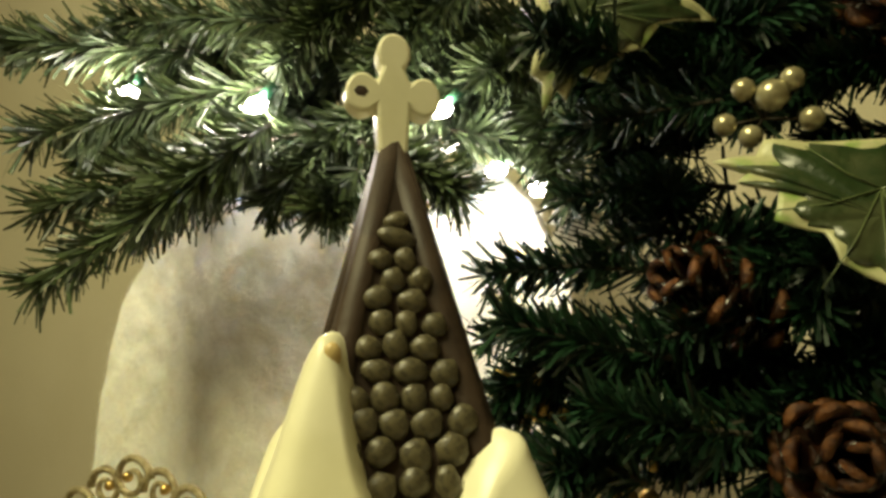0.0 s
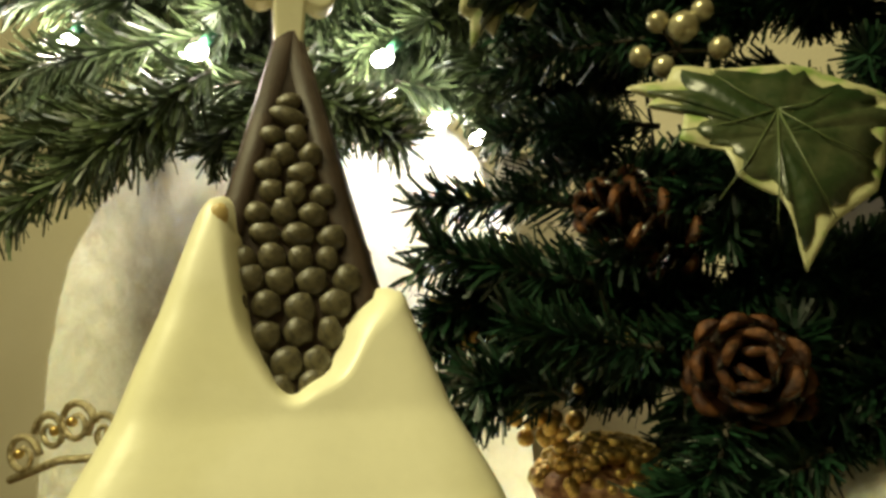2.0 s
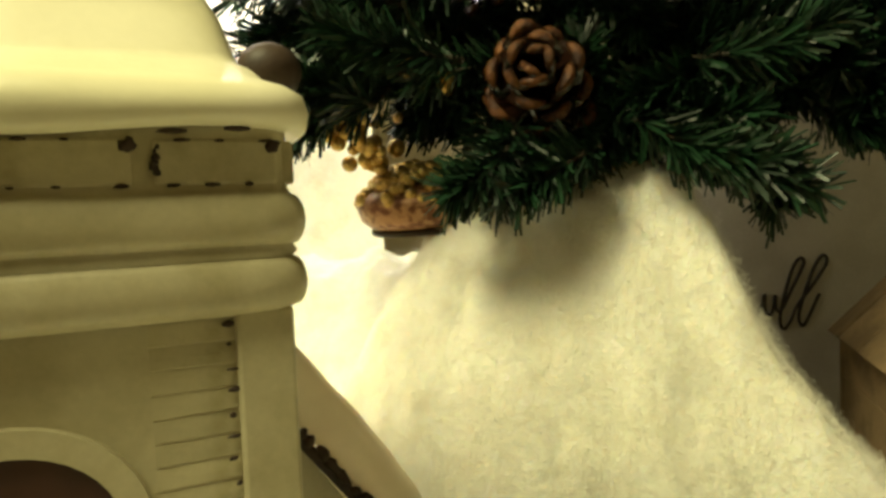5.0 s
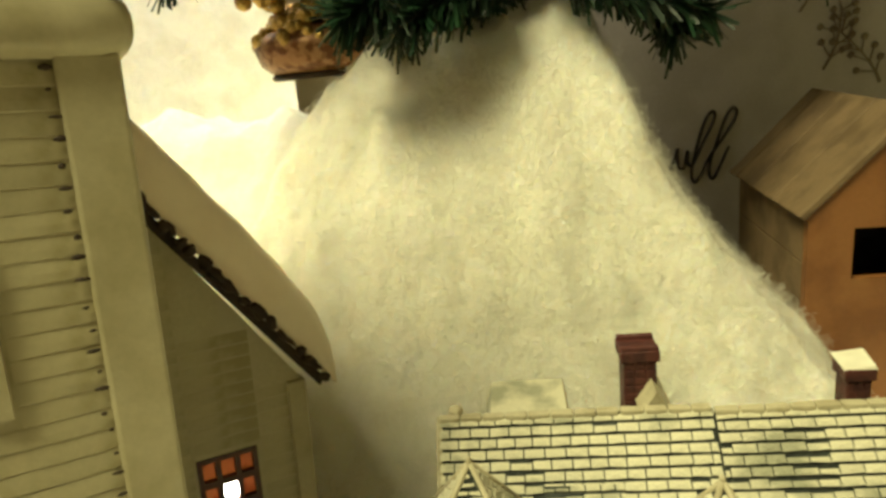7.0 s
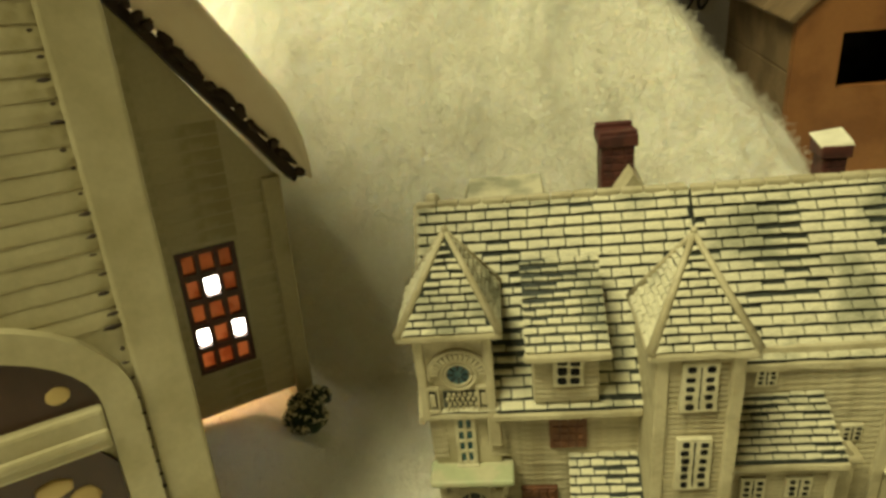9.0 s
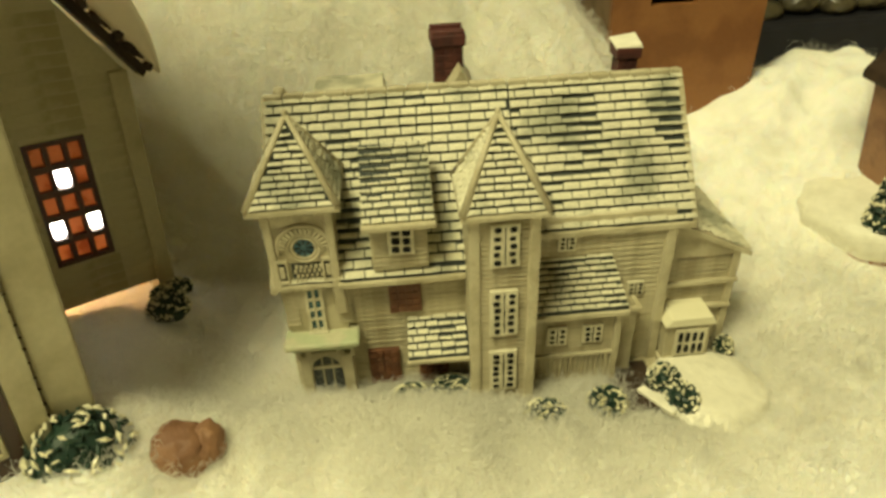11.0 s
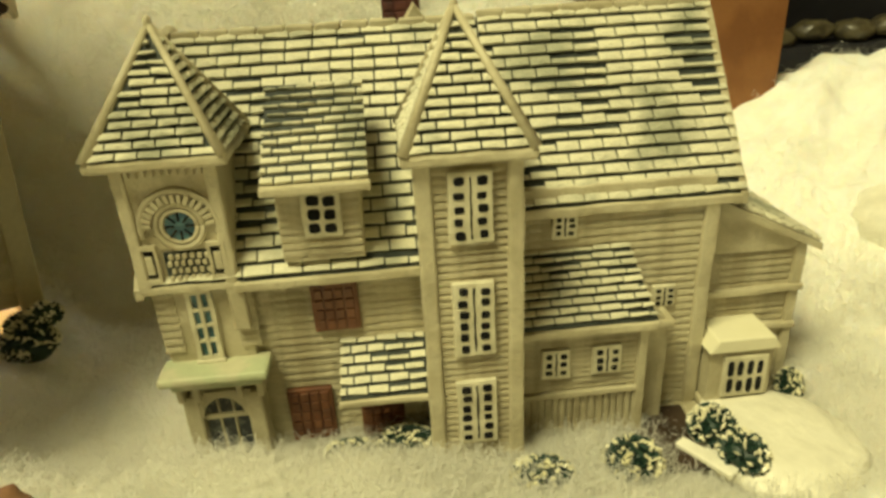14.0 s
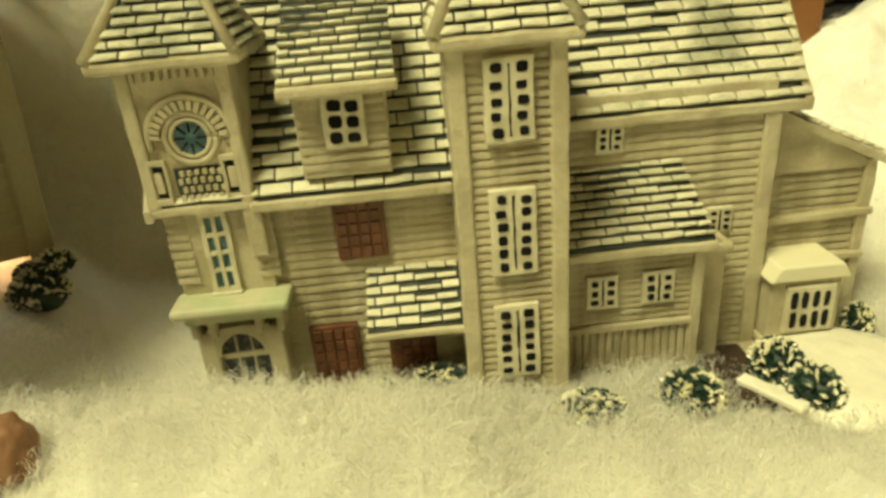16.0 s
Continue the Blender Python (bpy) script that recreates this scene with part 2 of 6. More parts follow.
def clapboards(parent, origin, along, length, out, height, row, mat, name="clapboard", depth=0.038, wob=0.014):
    """Lapped boards on a wall: origin is the wall's lower corner, along and out are unit vectors."""
    along, out, up = Vector(along), Vector(out), Vector((0, 0, 1))
    rows = max(1, round(height / row))
    row = height / rows
    for r in range(rows):
        key = (round(length, 2), round(row, 3), tuple(along), tuple(out), r % 5, depth)
        if key not in board_cache:
            n = max(5, int(length / 0.16))
            verts, faces = [], []
            for i in range(n + 1):
                u = length * i / n
                w = wob * (noise.noise(Vector((u * 2.1, r % 5 * 5.7, length))) + 0.7 * noise.noise(Vector((u * 5.3, r % 5 * 3.1, length))))
                for d, z in ((-0.02, 0.0), (depth + w, row * 0.12 + w), (depth * 0.9 + w, row * 0.5 + w), (0.004, row * 0.98)):
                    verts.append(along * u + out * d + up * z)
            for i in range(n):
                faces += [(i * 4 + k, i * 4 + k + 1, i * 4 + k + 5, i * 4 + k + 4) for k in range(3)]
            faces += [(3, 2, 1, 0), (n * 4, n * 4 + 1, n * 4 + 2, n * 4 + 3)]
            board_cache[key] = raw(name, [tuple(v) for v in verts], faces, mat, parent)
            ob = board_cache[key]
            ob.matrix_basis = Matrix.Translation((Vector(origin) + up * (r * row)) * S)
        else:
            shared(name, board_cache[key].data, parent, Matrix.Translation(Vector(origin) + up * (r * row)))


def shingles(parent, origin, along, down, edges, rows, row, tile, seed, joined=False, thick=0.055, mat=None, brushed=0.0):
    """Courses of tiles on a slope. origin: top left corner; edges(v) gives the course's ends along the slope at depth v."""
    rnd = random.Random(seed)
    along, down = Vector(along).normalized(), Vector(down).normalized()
    out = along.cross(down).normalized()
    if out.z < 0:
        out = -out
    origin = Vector(origin)
    av, af = [], []
    for r in range(rows):
        v0, v1 = r * row, (r + 1) * row - 0.035
        a0, b0 = edges(v0)
        a1, b1 = edges(v1)
        lo, hi = min(a0, a1), max(b0, b1)
        u = lo - tile * (0.5 if r % 2 else 0.0) - rnd.random() * 0.06
        while u < hi:
            w = tile * rnd.uniform(0.85, 1.15)
            ends = []
            for v, a, b in ((v0, a0, b0), (v1, a1, b1)):
                ends.append((min(max(u, a), b), min(max(u + w - 0.025, a), b)))
            u += w
            if max(e[1] - e[0] for e in ends) < 0.06:
                continue
            j = rnd.uniform(-0.012, 0.012)
            t = thick * rnd.uniform(0.8, 1.25)
            (p0, q0), (p1, q1) = ends
            bare = noise.noise((origin + along * p1 + down * v0) * 0.75 + Vector((seed * 1.7, 0, 0))) + rnd.uniform(-0.15, 0.15) - brushed
            cut = 0.08 if bare < 0.05 else min(0.55, 0.22 + bare * 0.9)
            vt = v0 + (v1 - v0) * cut
            p0, q0 = p0 + (p1 - p0) * cut, q0 + (q1 - q0) * cut
            vs = []
            for h0, h1 in ((0.0, 0.0), (0.012, t)):
                vs += [origin + along * p0 + down * vt + out * h0, origin + along * q0 + down * vt + out * h0,
                       origin + along * q1 + down * (v1 + j) + out * h1, origin + along * p1 + down * (v1 - j) + out * h1]
            mid = (vs[4] + vs[5] + vs[6] + vs[7]) / 4 + out * 0.02
            vs.append(mid)
            fs = [(4, 5, 8), (5, 6, 8), (6, 7, 8), (7, 4, 8), (0, 1, 5, 4), (1, 2, 6, 5), (2, 3, 7, 6), (3, 0, 4, 7)]
            if joined:
                k = len(av)
                av += [tuple(v) for v in vs]
                af += [tuple(i + k for i in f) for f in fs]
            else:
                raw("shingle", [tuple(v) for v in vs], fs, mat or M_SHINGLE, parent)
    if joined:
        raw("shingles", av, af, mat or M_SHINGLE, parent, kind="stuff")


def lattice(xs, zs, y0, y1):
    """One connected frame: bars between xs[0], xs[1], then xs[2], xs[3] and so on, likewise in z, with open cells between."""
    bm = bmesh.new()
    nx, nz = len(xs), len(zs)
    vf = {(i, j): bm.verts.new((xs[i], y0, zs[j])) for i in range(nx) for j in range(nz)}
    vb = {(i, j): bm.verts.new((xs[i], y1, zs[j])) for i in range(nx) for j in range(nz)}

    def solid(i, j):
        return 0 <= i < nx - 1 and 0 <= j < nz - 1 and (i % 2 == 0 or j % 2 == 0)
    for i in range(-1, nx):
        for j in range(-1, nz):
            if solid(i, j):
                bm.faces.new((vf[i, j], vf[i + 1, j], vf[i + 1, j + 1], vf[i, j + 1]))
                bm.faces.new((vb[i, j + 1], vb[i + 1, j + 1], vb[i + 1, j], vb[i, j]))
            if 0 <= j < nz - 1 and solid(i, j) != solid(i + 1, j):
                q = (vf[i + 1, j], vb[i + 1, j], vb[i + 1, j + 1], vf[i + 1, j + 1])
                bm.faces.new(q if solid(i, j) else q[::-1])
            if 0 <= i < nx - 1 and solid(i, j) != solid(i, j + 1):
                q = (vf[i, j + 1], vf[i + 1, j + 1], vb[i + 1, j + 1], vb[i, j + 1])
                bm.faces.new(q if solid(i, j) else q[::-1])
    return bm


def window(parent, x, y, z, w, h, cols, rows, casing=None, bar=0.05, glass=None, edge=0.05, lip=True, name="window"):
    """A casement in a front wall at y, lower left corner at x, z: frame, bars and dark panes."""
    xs, zs = [x - edge, x + 0.015], [z - edge, z + 0.015]
    for i in range(1, cols):
        xs += [x + w * i / cols - bar / 2, x + w * i / cols + bar / 2]
    for i in range(1, rows):
        zs += [z + h * i / rows - bar / 2, z + h * i / rows + bar / 2]
    bm = lattice(xs + [x + w - 0.015, x + w + edge], zs + [z + h - 0.015, z + h + edge], y - 0.05, y + 0.03)
    win = part(name, bm, casing or M_CLEAR, parent)
    for i in range(cols):
        for j in range(rows):
            box("pane", (x + w * i / cols, x + w * (i + 1) / cols, y - 0.008, y + 0.012, z + h * j / rows, z + h * (j + 1) / rows), glass or M_DARK, win, 0)
    if lip:
        box("sill", (x - edge * 1.5, x + w + edge * 1.5, y - 0.09, y, z - edge * 1.6, z - edge * 0.7), M_CLEAR, win, 0.012)
    return win


def casement(parent, x, y, z, w, h, cols, rows, slit=True, hole=(0.68, 0.66), seed=1, edge=0.06):
    """A cast window: a thick snow-white frame with small rounded dark panes and a dark slit between the two leaves."""
    rnd = random.Random(seed)
    bm = bmesh.new()
    add_box(bm, x - edge * 0.7, x + w + edge * 0.7, y - 0.022, y + 0.06, z - edge * 0.7, z + h + edge * 0.7, 0.02)
    win = part("window", bm, M_CLEAR, parent, "white cast window with small dark panes")
    cw, chh = w / (cols + (0.55 if slit else 0)), h / rows
    for i in range(cols):
        for j in range(rows):
            cx = x + cw * (i + 0.5 + (0.55 if slit and i >= cols / 2 else 0)) + rnd.uniform(-0.012, 0.012)
            cz = z + chh * (j + 0.5) + rnd.uniform(-0.012, 0.012)
            a, b = cw * hole[0] / 2 * rnd.uniform(0.88, 1.1), chh * hole[1] / 2 * rnd.uniform(0.82, 1.1)
            poly = []
            for q in range(12):
                c, sn = math.cos(q * math.tau / 12), math.sin(q * math.tau / 12)
                poly.append((cx + a * math.copysign(abs(c) ** 0.6, c) * rnd.uniform(0.92, 1.06), cz + b * math.copysign(abs(sn) ** 0.6, sn) * rnd.uniform(0.92, 1.06)))
            prism("pane", poly, y - 0.034, y - 0.005, M_DARK, win)
    if slit:
        mid = x + w / 2
        poly = [(mid + 0.016 * rnd.uniform(0.2, 1.2), z + h * (0.04 + 0.92 * q / 9)) for q in range(10)]
        poly += [(mid - 0.016 * rnd.uniform(0.2, 1.2), z + h * (0.04 + 0.92 * q / 9)) for q in range(9, -1, -1)]
        prism("slit", poly, y - 0.033, y - 0.005, M_DARK, win)
    return win


# ---- room ----
box("floor", (-110, 110, -110, 70, -42, -40), M_FLOOR, None, 0)
tagged(bpy.data.objects["floor"], "dark wooden floor of the room", "floor", kind="structure")
for nm, d in (("wall_north", (-110, 110, 36, 39, -40, 95)), ("wall_south", (-110, 110, -113, -110, -40, 95)),
              ("wall_west", (-113, -110, -110, 63, -40, 95)), ("wall_east", (110, 113, -110, 63, -40, 95)), ("ceiling", (-110, 110, -110, 60, 95, 98))):
    tagged(box(nm, d, M_WALL, None, 0), "plain beige painted " + ("ceiling" if nm == "ceiling" else "wall"), "ceiling" if nm == "ceiling" else "wall", kind="structure")
table = thing("display_table", (0, 0, -40), "long wooden table under the cotton snow", "table")
box("tabletop", (-60, 40, -16, 35, 38.0, 39.0), M_WOODGREY, table, 0.1)
for x in (-58, 38):
    for y in (-14, 33):
        box("leg", (x - 1.2, x + 1.2, y - 1.2, y + 1.2, 0, 38.0), M_WOODGREY, table, 0.1)

# ---- cotton snow ----


def smin(k, *a):
    return -k * math.log(sum(math.exp(-v / k) for v in a))


def smax(k, *a):
    return k * math.log(sum(math.exp(v / k) for v in a))


def snow_height(x, y):
    p = Vector((x, y, 0))
    n1 = noise.noise(p * 0.22) * 0.9 + noise.noise(p * 0.55 + Vector((9, 2, 0))) * 0.45
    n2 = noise.noise(p * 0.8 + Vector((3, 7, 1))) * 0.30 + noise.noise(p * 1.4) * 0.20 + noise.noise(p * 2.6) * 0.06
    near = math.exp(-((x - 0.5) / 7) ** 4 - ((y - 0.5) / 5) ** 4)
    g = -0.62 + n1 * (0.25 + 0.35 * (1 - near)) * 0.5
    # the roll of batting pushed up against the front of the house
    roll = float(np.interp(x, (-9, -6, -3, -1, 0.6, 2.2, 3.6, 6, 10), (0.2, 0.9, 1.14, 0.84, 0.32, 0.12, 0.0, 0.05, 0.2)))
    g += roll * math.exp(-((y + 0.5) / (0.5 if y > -0.5 else 2.6)) ** 2)
    flank = smax(0.5, 13.3 - 2.8 * (x - 0.3), 8.2 - 1.27 * (x - 1.8))
    big = smin(0.6, 13.3, flank, 13.0 - 1.35 * (-6.2 - x), 0.6 + 2.05 * (y - 6.2), 13.0 - 0.9 * (y - 15)) + n1 * 0.9
    left = smin(0.8, 10.6, 10.6 - 1.1 * (x + 8.5), 10.6 - 1.5 * (-20 - x), 10.6 - 1.6 * (15.5 - y), 10.6 - 1.0 * (y - 19)) + n1 * 1.3
    right = 3.75 * math.exp(-((x - 13.0) / 5.4) ** 2 - ((y - 10.3) / 4.2) ** 2)
    g += 1.35 / (1 + math.exp((x + 6.1 + 0.25 * y) / 0.45)) * math.exp(-(max(0, y - 2) / 7) ** 2)
    g -= 0.42 * math.exp(-((x - 4.6) / 1.8) ** 4 - ((y - 0.4) / 1.25) ** 4)
    high = min(1, max(0, (y - 5) / 3))
    return smax(0.35, g, big, left, g + right) + n2 * (0.45 + 0.75 * high) - 0.1


def fluff_sheet(name, nx, ny, place, label, strands, seed, length=0.5, parent=None, spots=(), lift=0.3):
    """A soft sheet with loose curled fibres; spots holds (share, u, v, spread u, spread v) where the fibres lie thicker."""
    verts = [place(i / nx, j / ny) for j in range(ny + 1) for i in range(nx + 1)]
    faces = [(j * (nx + 1) + i, j * (nx + 1) + i + 1, (j + 1) * (nx + 1) + i + 1, (j + 1) * (nx + 1) + i) for j in range(ny) for i in range(nx)]
    ob = raw(name, verts, faces, M_FLUFF, parent, label, "structure" if parent is None else "", True, "snow" if parent is None else "")
    rs = np.random.RandomState(seed)
    grid = np.array(verts).reshape(ny + 1, nx + 1, 3)
    u, v = rs.rand(strands), rs.rand(strands)
    done = 0
    for share, cu, cv, su, sv in spots:
        k = int(share * strands)
        u[done:done + k], v[done:done + k] = rs.normal(cu, su, k), rs.normal(cv, sv, k)
        done += k
    u, v = np.clip(u, 0.002, 0.998) * nx, np.clip(v, 0.002, 0.998) * ny
    i, j = np.minimum(u.astype(int), nx - 1), np.minimum(v.astype(int), ny - 1)
    fu, fv = (u - i)[:, None], (v - j)[:, None]
    a, b, c, d = grid[j, i], grid[j, i + 1], grid[j + 1, i], grid[j + 1, i + 1]
    p = (a * (1 - fu) + b * fu) * (1 - fv) + (c * (1 - fu) + d * fu) * fv
    unit = lambda w: w / np.maximum(np.linalg.norm(w, axis=1, keepdims=True), 1e-9)
    tu, tv = unit(b - a), unit(c - a)
    nrm = unit(np.cross(tu, tv))
    ang = rs.rand(strands, 1) * math.tau
    t = unit(tu * np.cos(ang) + tv * np.sin(ang))
    side = np.cross(nrm, t)
    ln = length * rs.uniform(0.35, 1.5, (strands, 1))
    up = 0.03 + lift * rs.rand(strands, 1) ** 2.5
    wid = unit(side + nrm * rs.uniform(-1, 1, (strands, 1))) * 0.0038
    bend = side * rs.uniform(-0.9, 0.9, (strands, 1)) * ln
    rows = []
    for s, h in ((-0.5, -0.05), (-0.17, 0.75), (0.17, 1.0), (0.5, 0.45)):
        q = p + t * (s * ln) + nrm * (h * up) + bend * (s * s) + nrm * rs.normal(0, 0.02, (strands, 1))
        rows += [q - wid, q + wid]
    sv = np.stack(rows, 1).reshape(-1, 3)
    k = (np.arange(strands) * 8)[:, None, None]
    sf = (k + np.array([[0, 1, 3, 2], [2, 3, 5, 4], [4, 5, 7, 6]])[None]).reshape(-1, 4)
    raw("cotton_fibres", sv, sf.tolist(), M_FIBRE, ob, kind="stuff")
    return ob


def ground_at(u, v):
    x, y = -22 + 46 * u, -12 + 38 * v
    return (x, y, snow_height(x, y))


fluff_sheet("ground", 320, 270, ground_at, "white fluffy cotton batting laid as snow in drifts", 190000, 5, 0.42, None,
            ((0.34, 0.47, 0.31, 0.09, 0.045), (0.12, 0.66, 0.36, 0.07, 0.07), (0.30, 0.45, 0.53, 0.075, 0.06)), 0.34)

DRAPE_TOP = ((-35.4, -34.6, -33.4, -31.8, -29.5, -27.5, -25.2, -23.0, -21.2, -16.5, -14.2, -12.6, -11.2), (10, 17, 21.8, 24.4, 26.1, 26.6, 26.4, 25.6, 26.0, 27.0, 26.6, 24.4, 21.0))


def drape_at(u, v):
    """The batting that hangs in folds behind the church."""
    x = -35.4 + 24.2 * u
    top = float(np.interp(x, *DRAPE_TOP)) + 0.3 * noise.noise(Vector((u * 22, 0, 3))) + 0.12 * noise.noise(Vector((u * 60, 0, 7)))
    z = 4 + (top - 4) * min(1, v / 0.86)
    fold = 1.2 * math.sin(u * 8.5 + 0.6) + 0.7 * noise.noise(Vector((u * 6, z * 0.06, 1)))
    back = min(1, max(0, (x + 20) / 5))
    y = 17.8 + 3.0 * back * back * (3 - 2 * back) + fold + 3.4 * max(0, (v - 0.86) / 0.14) ** 1.2
    if v > 0.7:
        z -= 1.2 * ((v - 0.7) / 0.3) ** 4
        y += 0.9 * ((v - 0.7) / 0.3) ** 3
    return (x, y + 0.12 * noise.noise(Vector((x, z, 0)) * 1.1), z)


fluff_sheet("backdrop_batting", 140, 90, drape_at, "tall folds of white cotton batting hung behind the church", 26000, 8, 0.5)

# ---- the manor house ----
HOUSE = thing("miniature_house", (0, 0, -0.62), "cream painted miniature Victorian house with snow-brushed shingle roofs and two towers", "house")
HZ = 0.62
OFF = Matrix.Translation((0, 0, HZ * S))

# walls; all numbers below count from the tower's foot
bm = bmesh.new()
add_box(bm, -3.68, 1.25, 1.12, 5.6, -0.75, 2.75, 0.02)
bm_left = part("left_wall", bm, M_CREAM, HOUSE)
bm = bmesh.new()
add_box(bm, 1.2, 4.36, 1.30, 5.2, -0.75, 3.3, 0.02)
bm_right = part("right_wall", bm, M_CREAM, HOUSE)
L_RIDGE, R_RIDGE = (3.36, 5.42), (3.12, 5.50)
prism_l = [(0.86, 2.50), (L_RIDGE[0], L_RIDGE[1]), (5.86, 2.50), (5.86, 2.40), (0.86, 2.40)]


def roof_block(name, x0, x1, prof, mat):
    n = len(prof)
    bmr = mesh([(x0, y, z) for y, z in prof] + [(x1, y, z) for y, z in prof],
               [tuple(range(n)), tuple(range(2 * n - 1, n - 1, -1))] + [(i, i + n, (i + 1) % n + n, (i + 1) % n) for i in range(n)])
    bmesh.ops.recalc_face_normals(bmr, faces=bmr.faces[:])
    return part(name, bmr, mat, HOUSE)


roof_left = roof_block("left_roof", -3.72, 1.22, prism_l, M_ROOFDARK)
roof_right = roof_block("right_roof", 1.20, 4.76, [(1.24, 3.03), R_RIDGE, (5.0, 3.03), (5.0, 2.92), (1.24, 2.92)], M_ROOFDARK)
dl = Vector((0, 0.86 - L_RIDGE[0], 2.50 - L_RIDGE[1]))
dr = Vector((0, 1.24 - R_RIDGE[0], 3.03 - R_RIDGE[1]))
shingles(roof_left, (-3.74, L_RIDGE[0], L_RIDGE[1] + 0.02), (1, 0, 0), dl, lambda v: (0, 4.94), 19, dl.length / 19, 0.36, 1, True, brushed=0.14)
shingles(roof_right, (1.20, R_RIDGE[0], R_RIDGE[1] + 0.02), (1, 0, 0), dr, lambda v: (0, 3.58), 16, dr.length / 16, 0.37, 2, brushed=0.04)
shingles(roof_right, (4.76, R_RIDGE[0], R_RIDGE[1] + 0.02), (-1, 0, 0), (0, 1.88, -2.47), lambda v: (0, 3.56), 16, dr.length / 16, 0.37, 12, True)
shingles(roof_left, (1.2, L_RIDGE[0], L_RIDGE[1] + 0.02), (-1, 0, 0), (0, 2.5, -2.92), lambda v: (0, 4.92), 19, dl.length / 19, 0.36, 13, True)
for x0, x1, (y, z), pr in ((-3.76, 1.2, L_RIDGE, roof_left), (1.2, 4.78, R_RIDGE, roof_right)):
    u = x0
    while u < x1 - 0.05:
        w = min(0.42, x1 - u)
        box("ridge_cap", (u, u + w - 0.02, y - 0.09, y + 0.09, z - 0.05, z + 0.07), M_CREAM, pr, 0.03)
        u += w
box("bargeboard", (4.70, 4.80, 1.18, 1.30, 2.88, 3.06), M_CREAM, roof_right, 0.02)
for y0, z0, y1, z1, x in ((1.22, 2.98, R_RIDGE[0], R_RIDGE[1], 4.70), (0.84, 2.46, L_RIDGE[0], L_RIDGE[1], -3.80)):
    bmv = mesh([(x, y0, z0 - 0.10), (x, y1, z1 - 0.10), (x, y1, z1 + 0.06), (x, y0, z0 + 0.05), (x + 0.10, y0, z0 - 0.10), (x + 0.10, y1, z1 - 0.10), (x + 0.10, y1, z1 + 0.06), (x + 0.10, y0, z0 + 0.05)],
               [(0, 1, 2, 3), (7, 6, 5, 4), (0, 4, 5, 1), (1, 5, 6, 2), (2, 6, 7, 3), (3, 7, 4, 0)])
    part("verge", bmv, M_CREAM, roof_right if x > 0 else roof_left)
box("fascia", (-2.5, 0.02, 0.80, 0.92, 2.36, 2.50), M_CREAM, roof_left, 0.03)
box("fascia", (1.24, 4.78, 1.19, 1.30, 2.88, 3.03), M_CREAM, roof_right, 0.03)
# gable end of the right part
bmg = mesh([(4.37, 1.34, 2.9), (4.37, 4.9, 2.9), (4.37, R_RIDGE[0], R_RIDGE[1] - 0.1)], [(0, 1, 2)])
part("gable_wall", bmg, M_CREAM, HOUSE)
clapboards(bm_left, (-2.42, 1.12, -0.6), (1, 0, 0), 2.45, (0, -1, 0), 3.0, 0.125, M_BOARD, depth=0.03)
clapboards(bm_right, (1.26, 1.30, -0.6), (1, 0, 0), 2.98, (0, -1, 0), 3.5, 0.125, M_BOARD, depth=0.03)
clapboards(bm_right, (4.36, 1.4, -0.6), (0, 1, 0), 3.7, (1, 0, 0), 3.5, 0.125, M_BOARD, depth=0.03)
box("corner_board", (4.20, 4.42, 1.22, 1.42, -0.7, 2.9), M_CREAM, bm_right, 0.03)


def pyramid(parent, x0, x1, y0, y1, z, apex, rows, seed, joined=False, lip=0.12):
    """A hipped tower roof: a dark core, tile courses on each side, hips and an eaves lip."""
    cs = [Vector((x0, y0, z)), Vector((x1, y0, z)), Vector((x1, y1, z)), Vector((x0, y1, z))]
    ap = Vector(apex)
    core = part("tower_roof", mesh([tuple(c) for c in cs] + [tuple(ap)], [(0, 1, 4), (1, 2, 4), (2, 3, 4), (3, 0, 4), (3, 2, 1, 0)]), M_ROOFDARK, parent)
    for i in range(4):
        a, b = cs[i], cs[(i + 1) % 4]
        mid = (a + b) / 2
        along = (b - a).normalized()
        side = (b - a).length
        down = mid - ap
        slope = down.length
        off = (ap - mid).dot(along)
        down_true = down - along * down.dot(along)
        sl = down_true.length

        def ends(v, sl=sl, side=side, off=off):
            k = min(1, max(0, v / sl))
            return (-side / 2 - off) * k + 0.05, (side / 2 - off) * k - 0.05
        outn = along.cross(down_true).normalized()
        if outn.z < 0:
            outn = -outn
        shingles(core, ap + outn * 0.01, along, down_true, ends, rows, sl / rows, 0.30, seed + i, joined or i in (2, 3), 0.05)
    for c in cs:
        tube("hip", [c + (c - ap) * 0.01 + Vector((0, 0, 0.03)), (c + ap) / 2 + Vector((0, 0, 0.03)), ap + Vector((0, 0, 0.03))], (0.075, 0.045), M_CREAM, core, sides=6)
    box("eave", (x0 - 0.04, x1 + 0.04, y0 - 0.04, y1 + 0.04, z - lip, z + 0.02), M_CREAM, core, 0.04)
    blob("finial", tuple(ap + Vector((0, 0, 0.05))), (0.06, 0.06, 0.09), M_CREAM, core, sub=1)
    return core


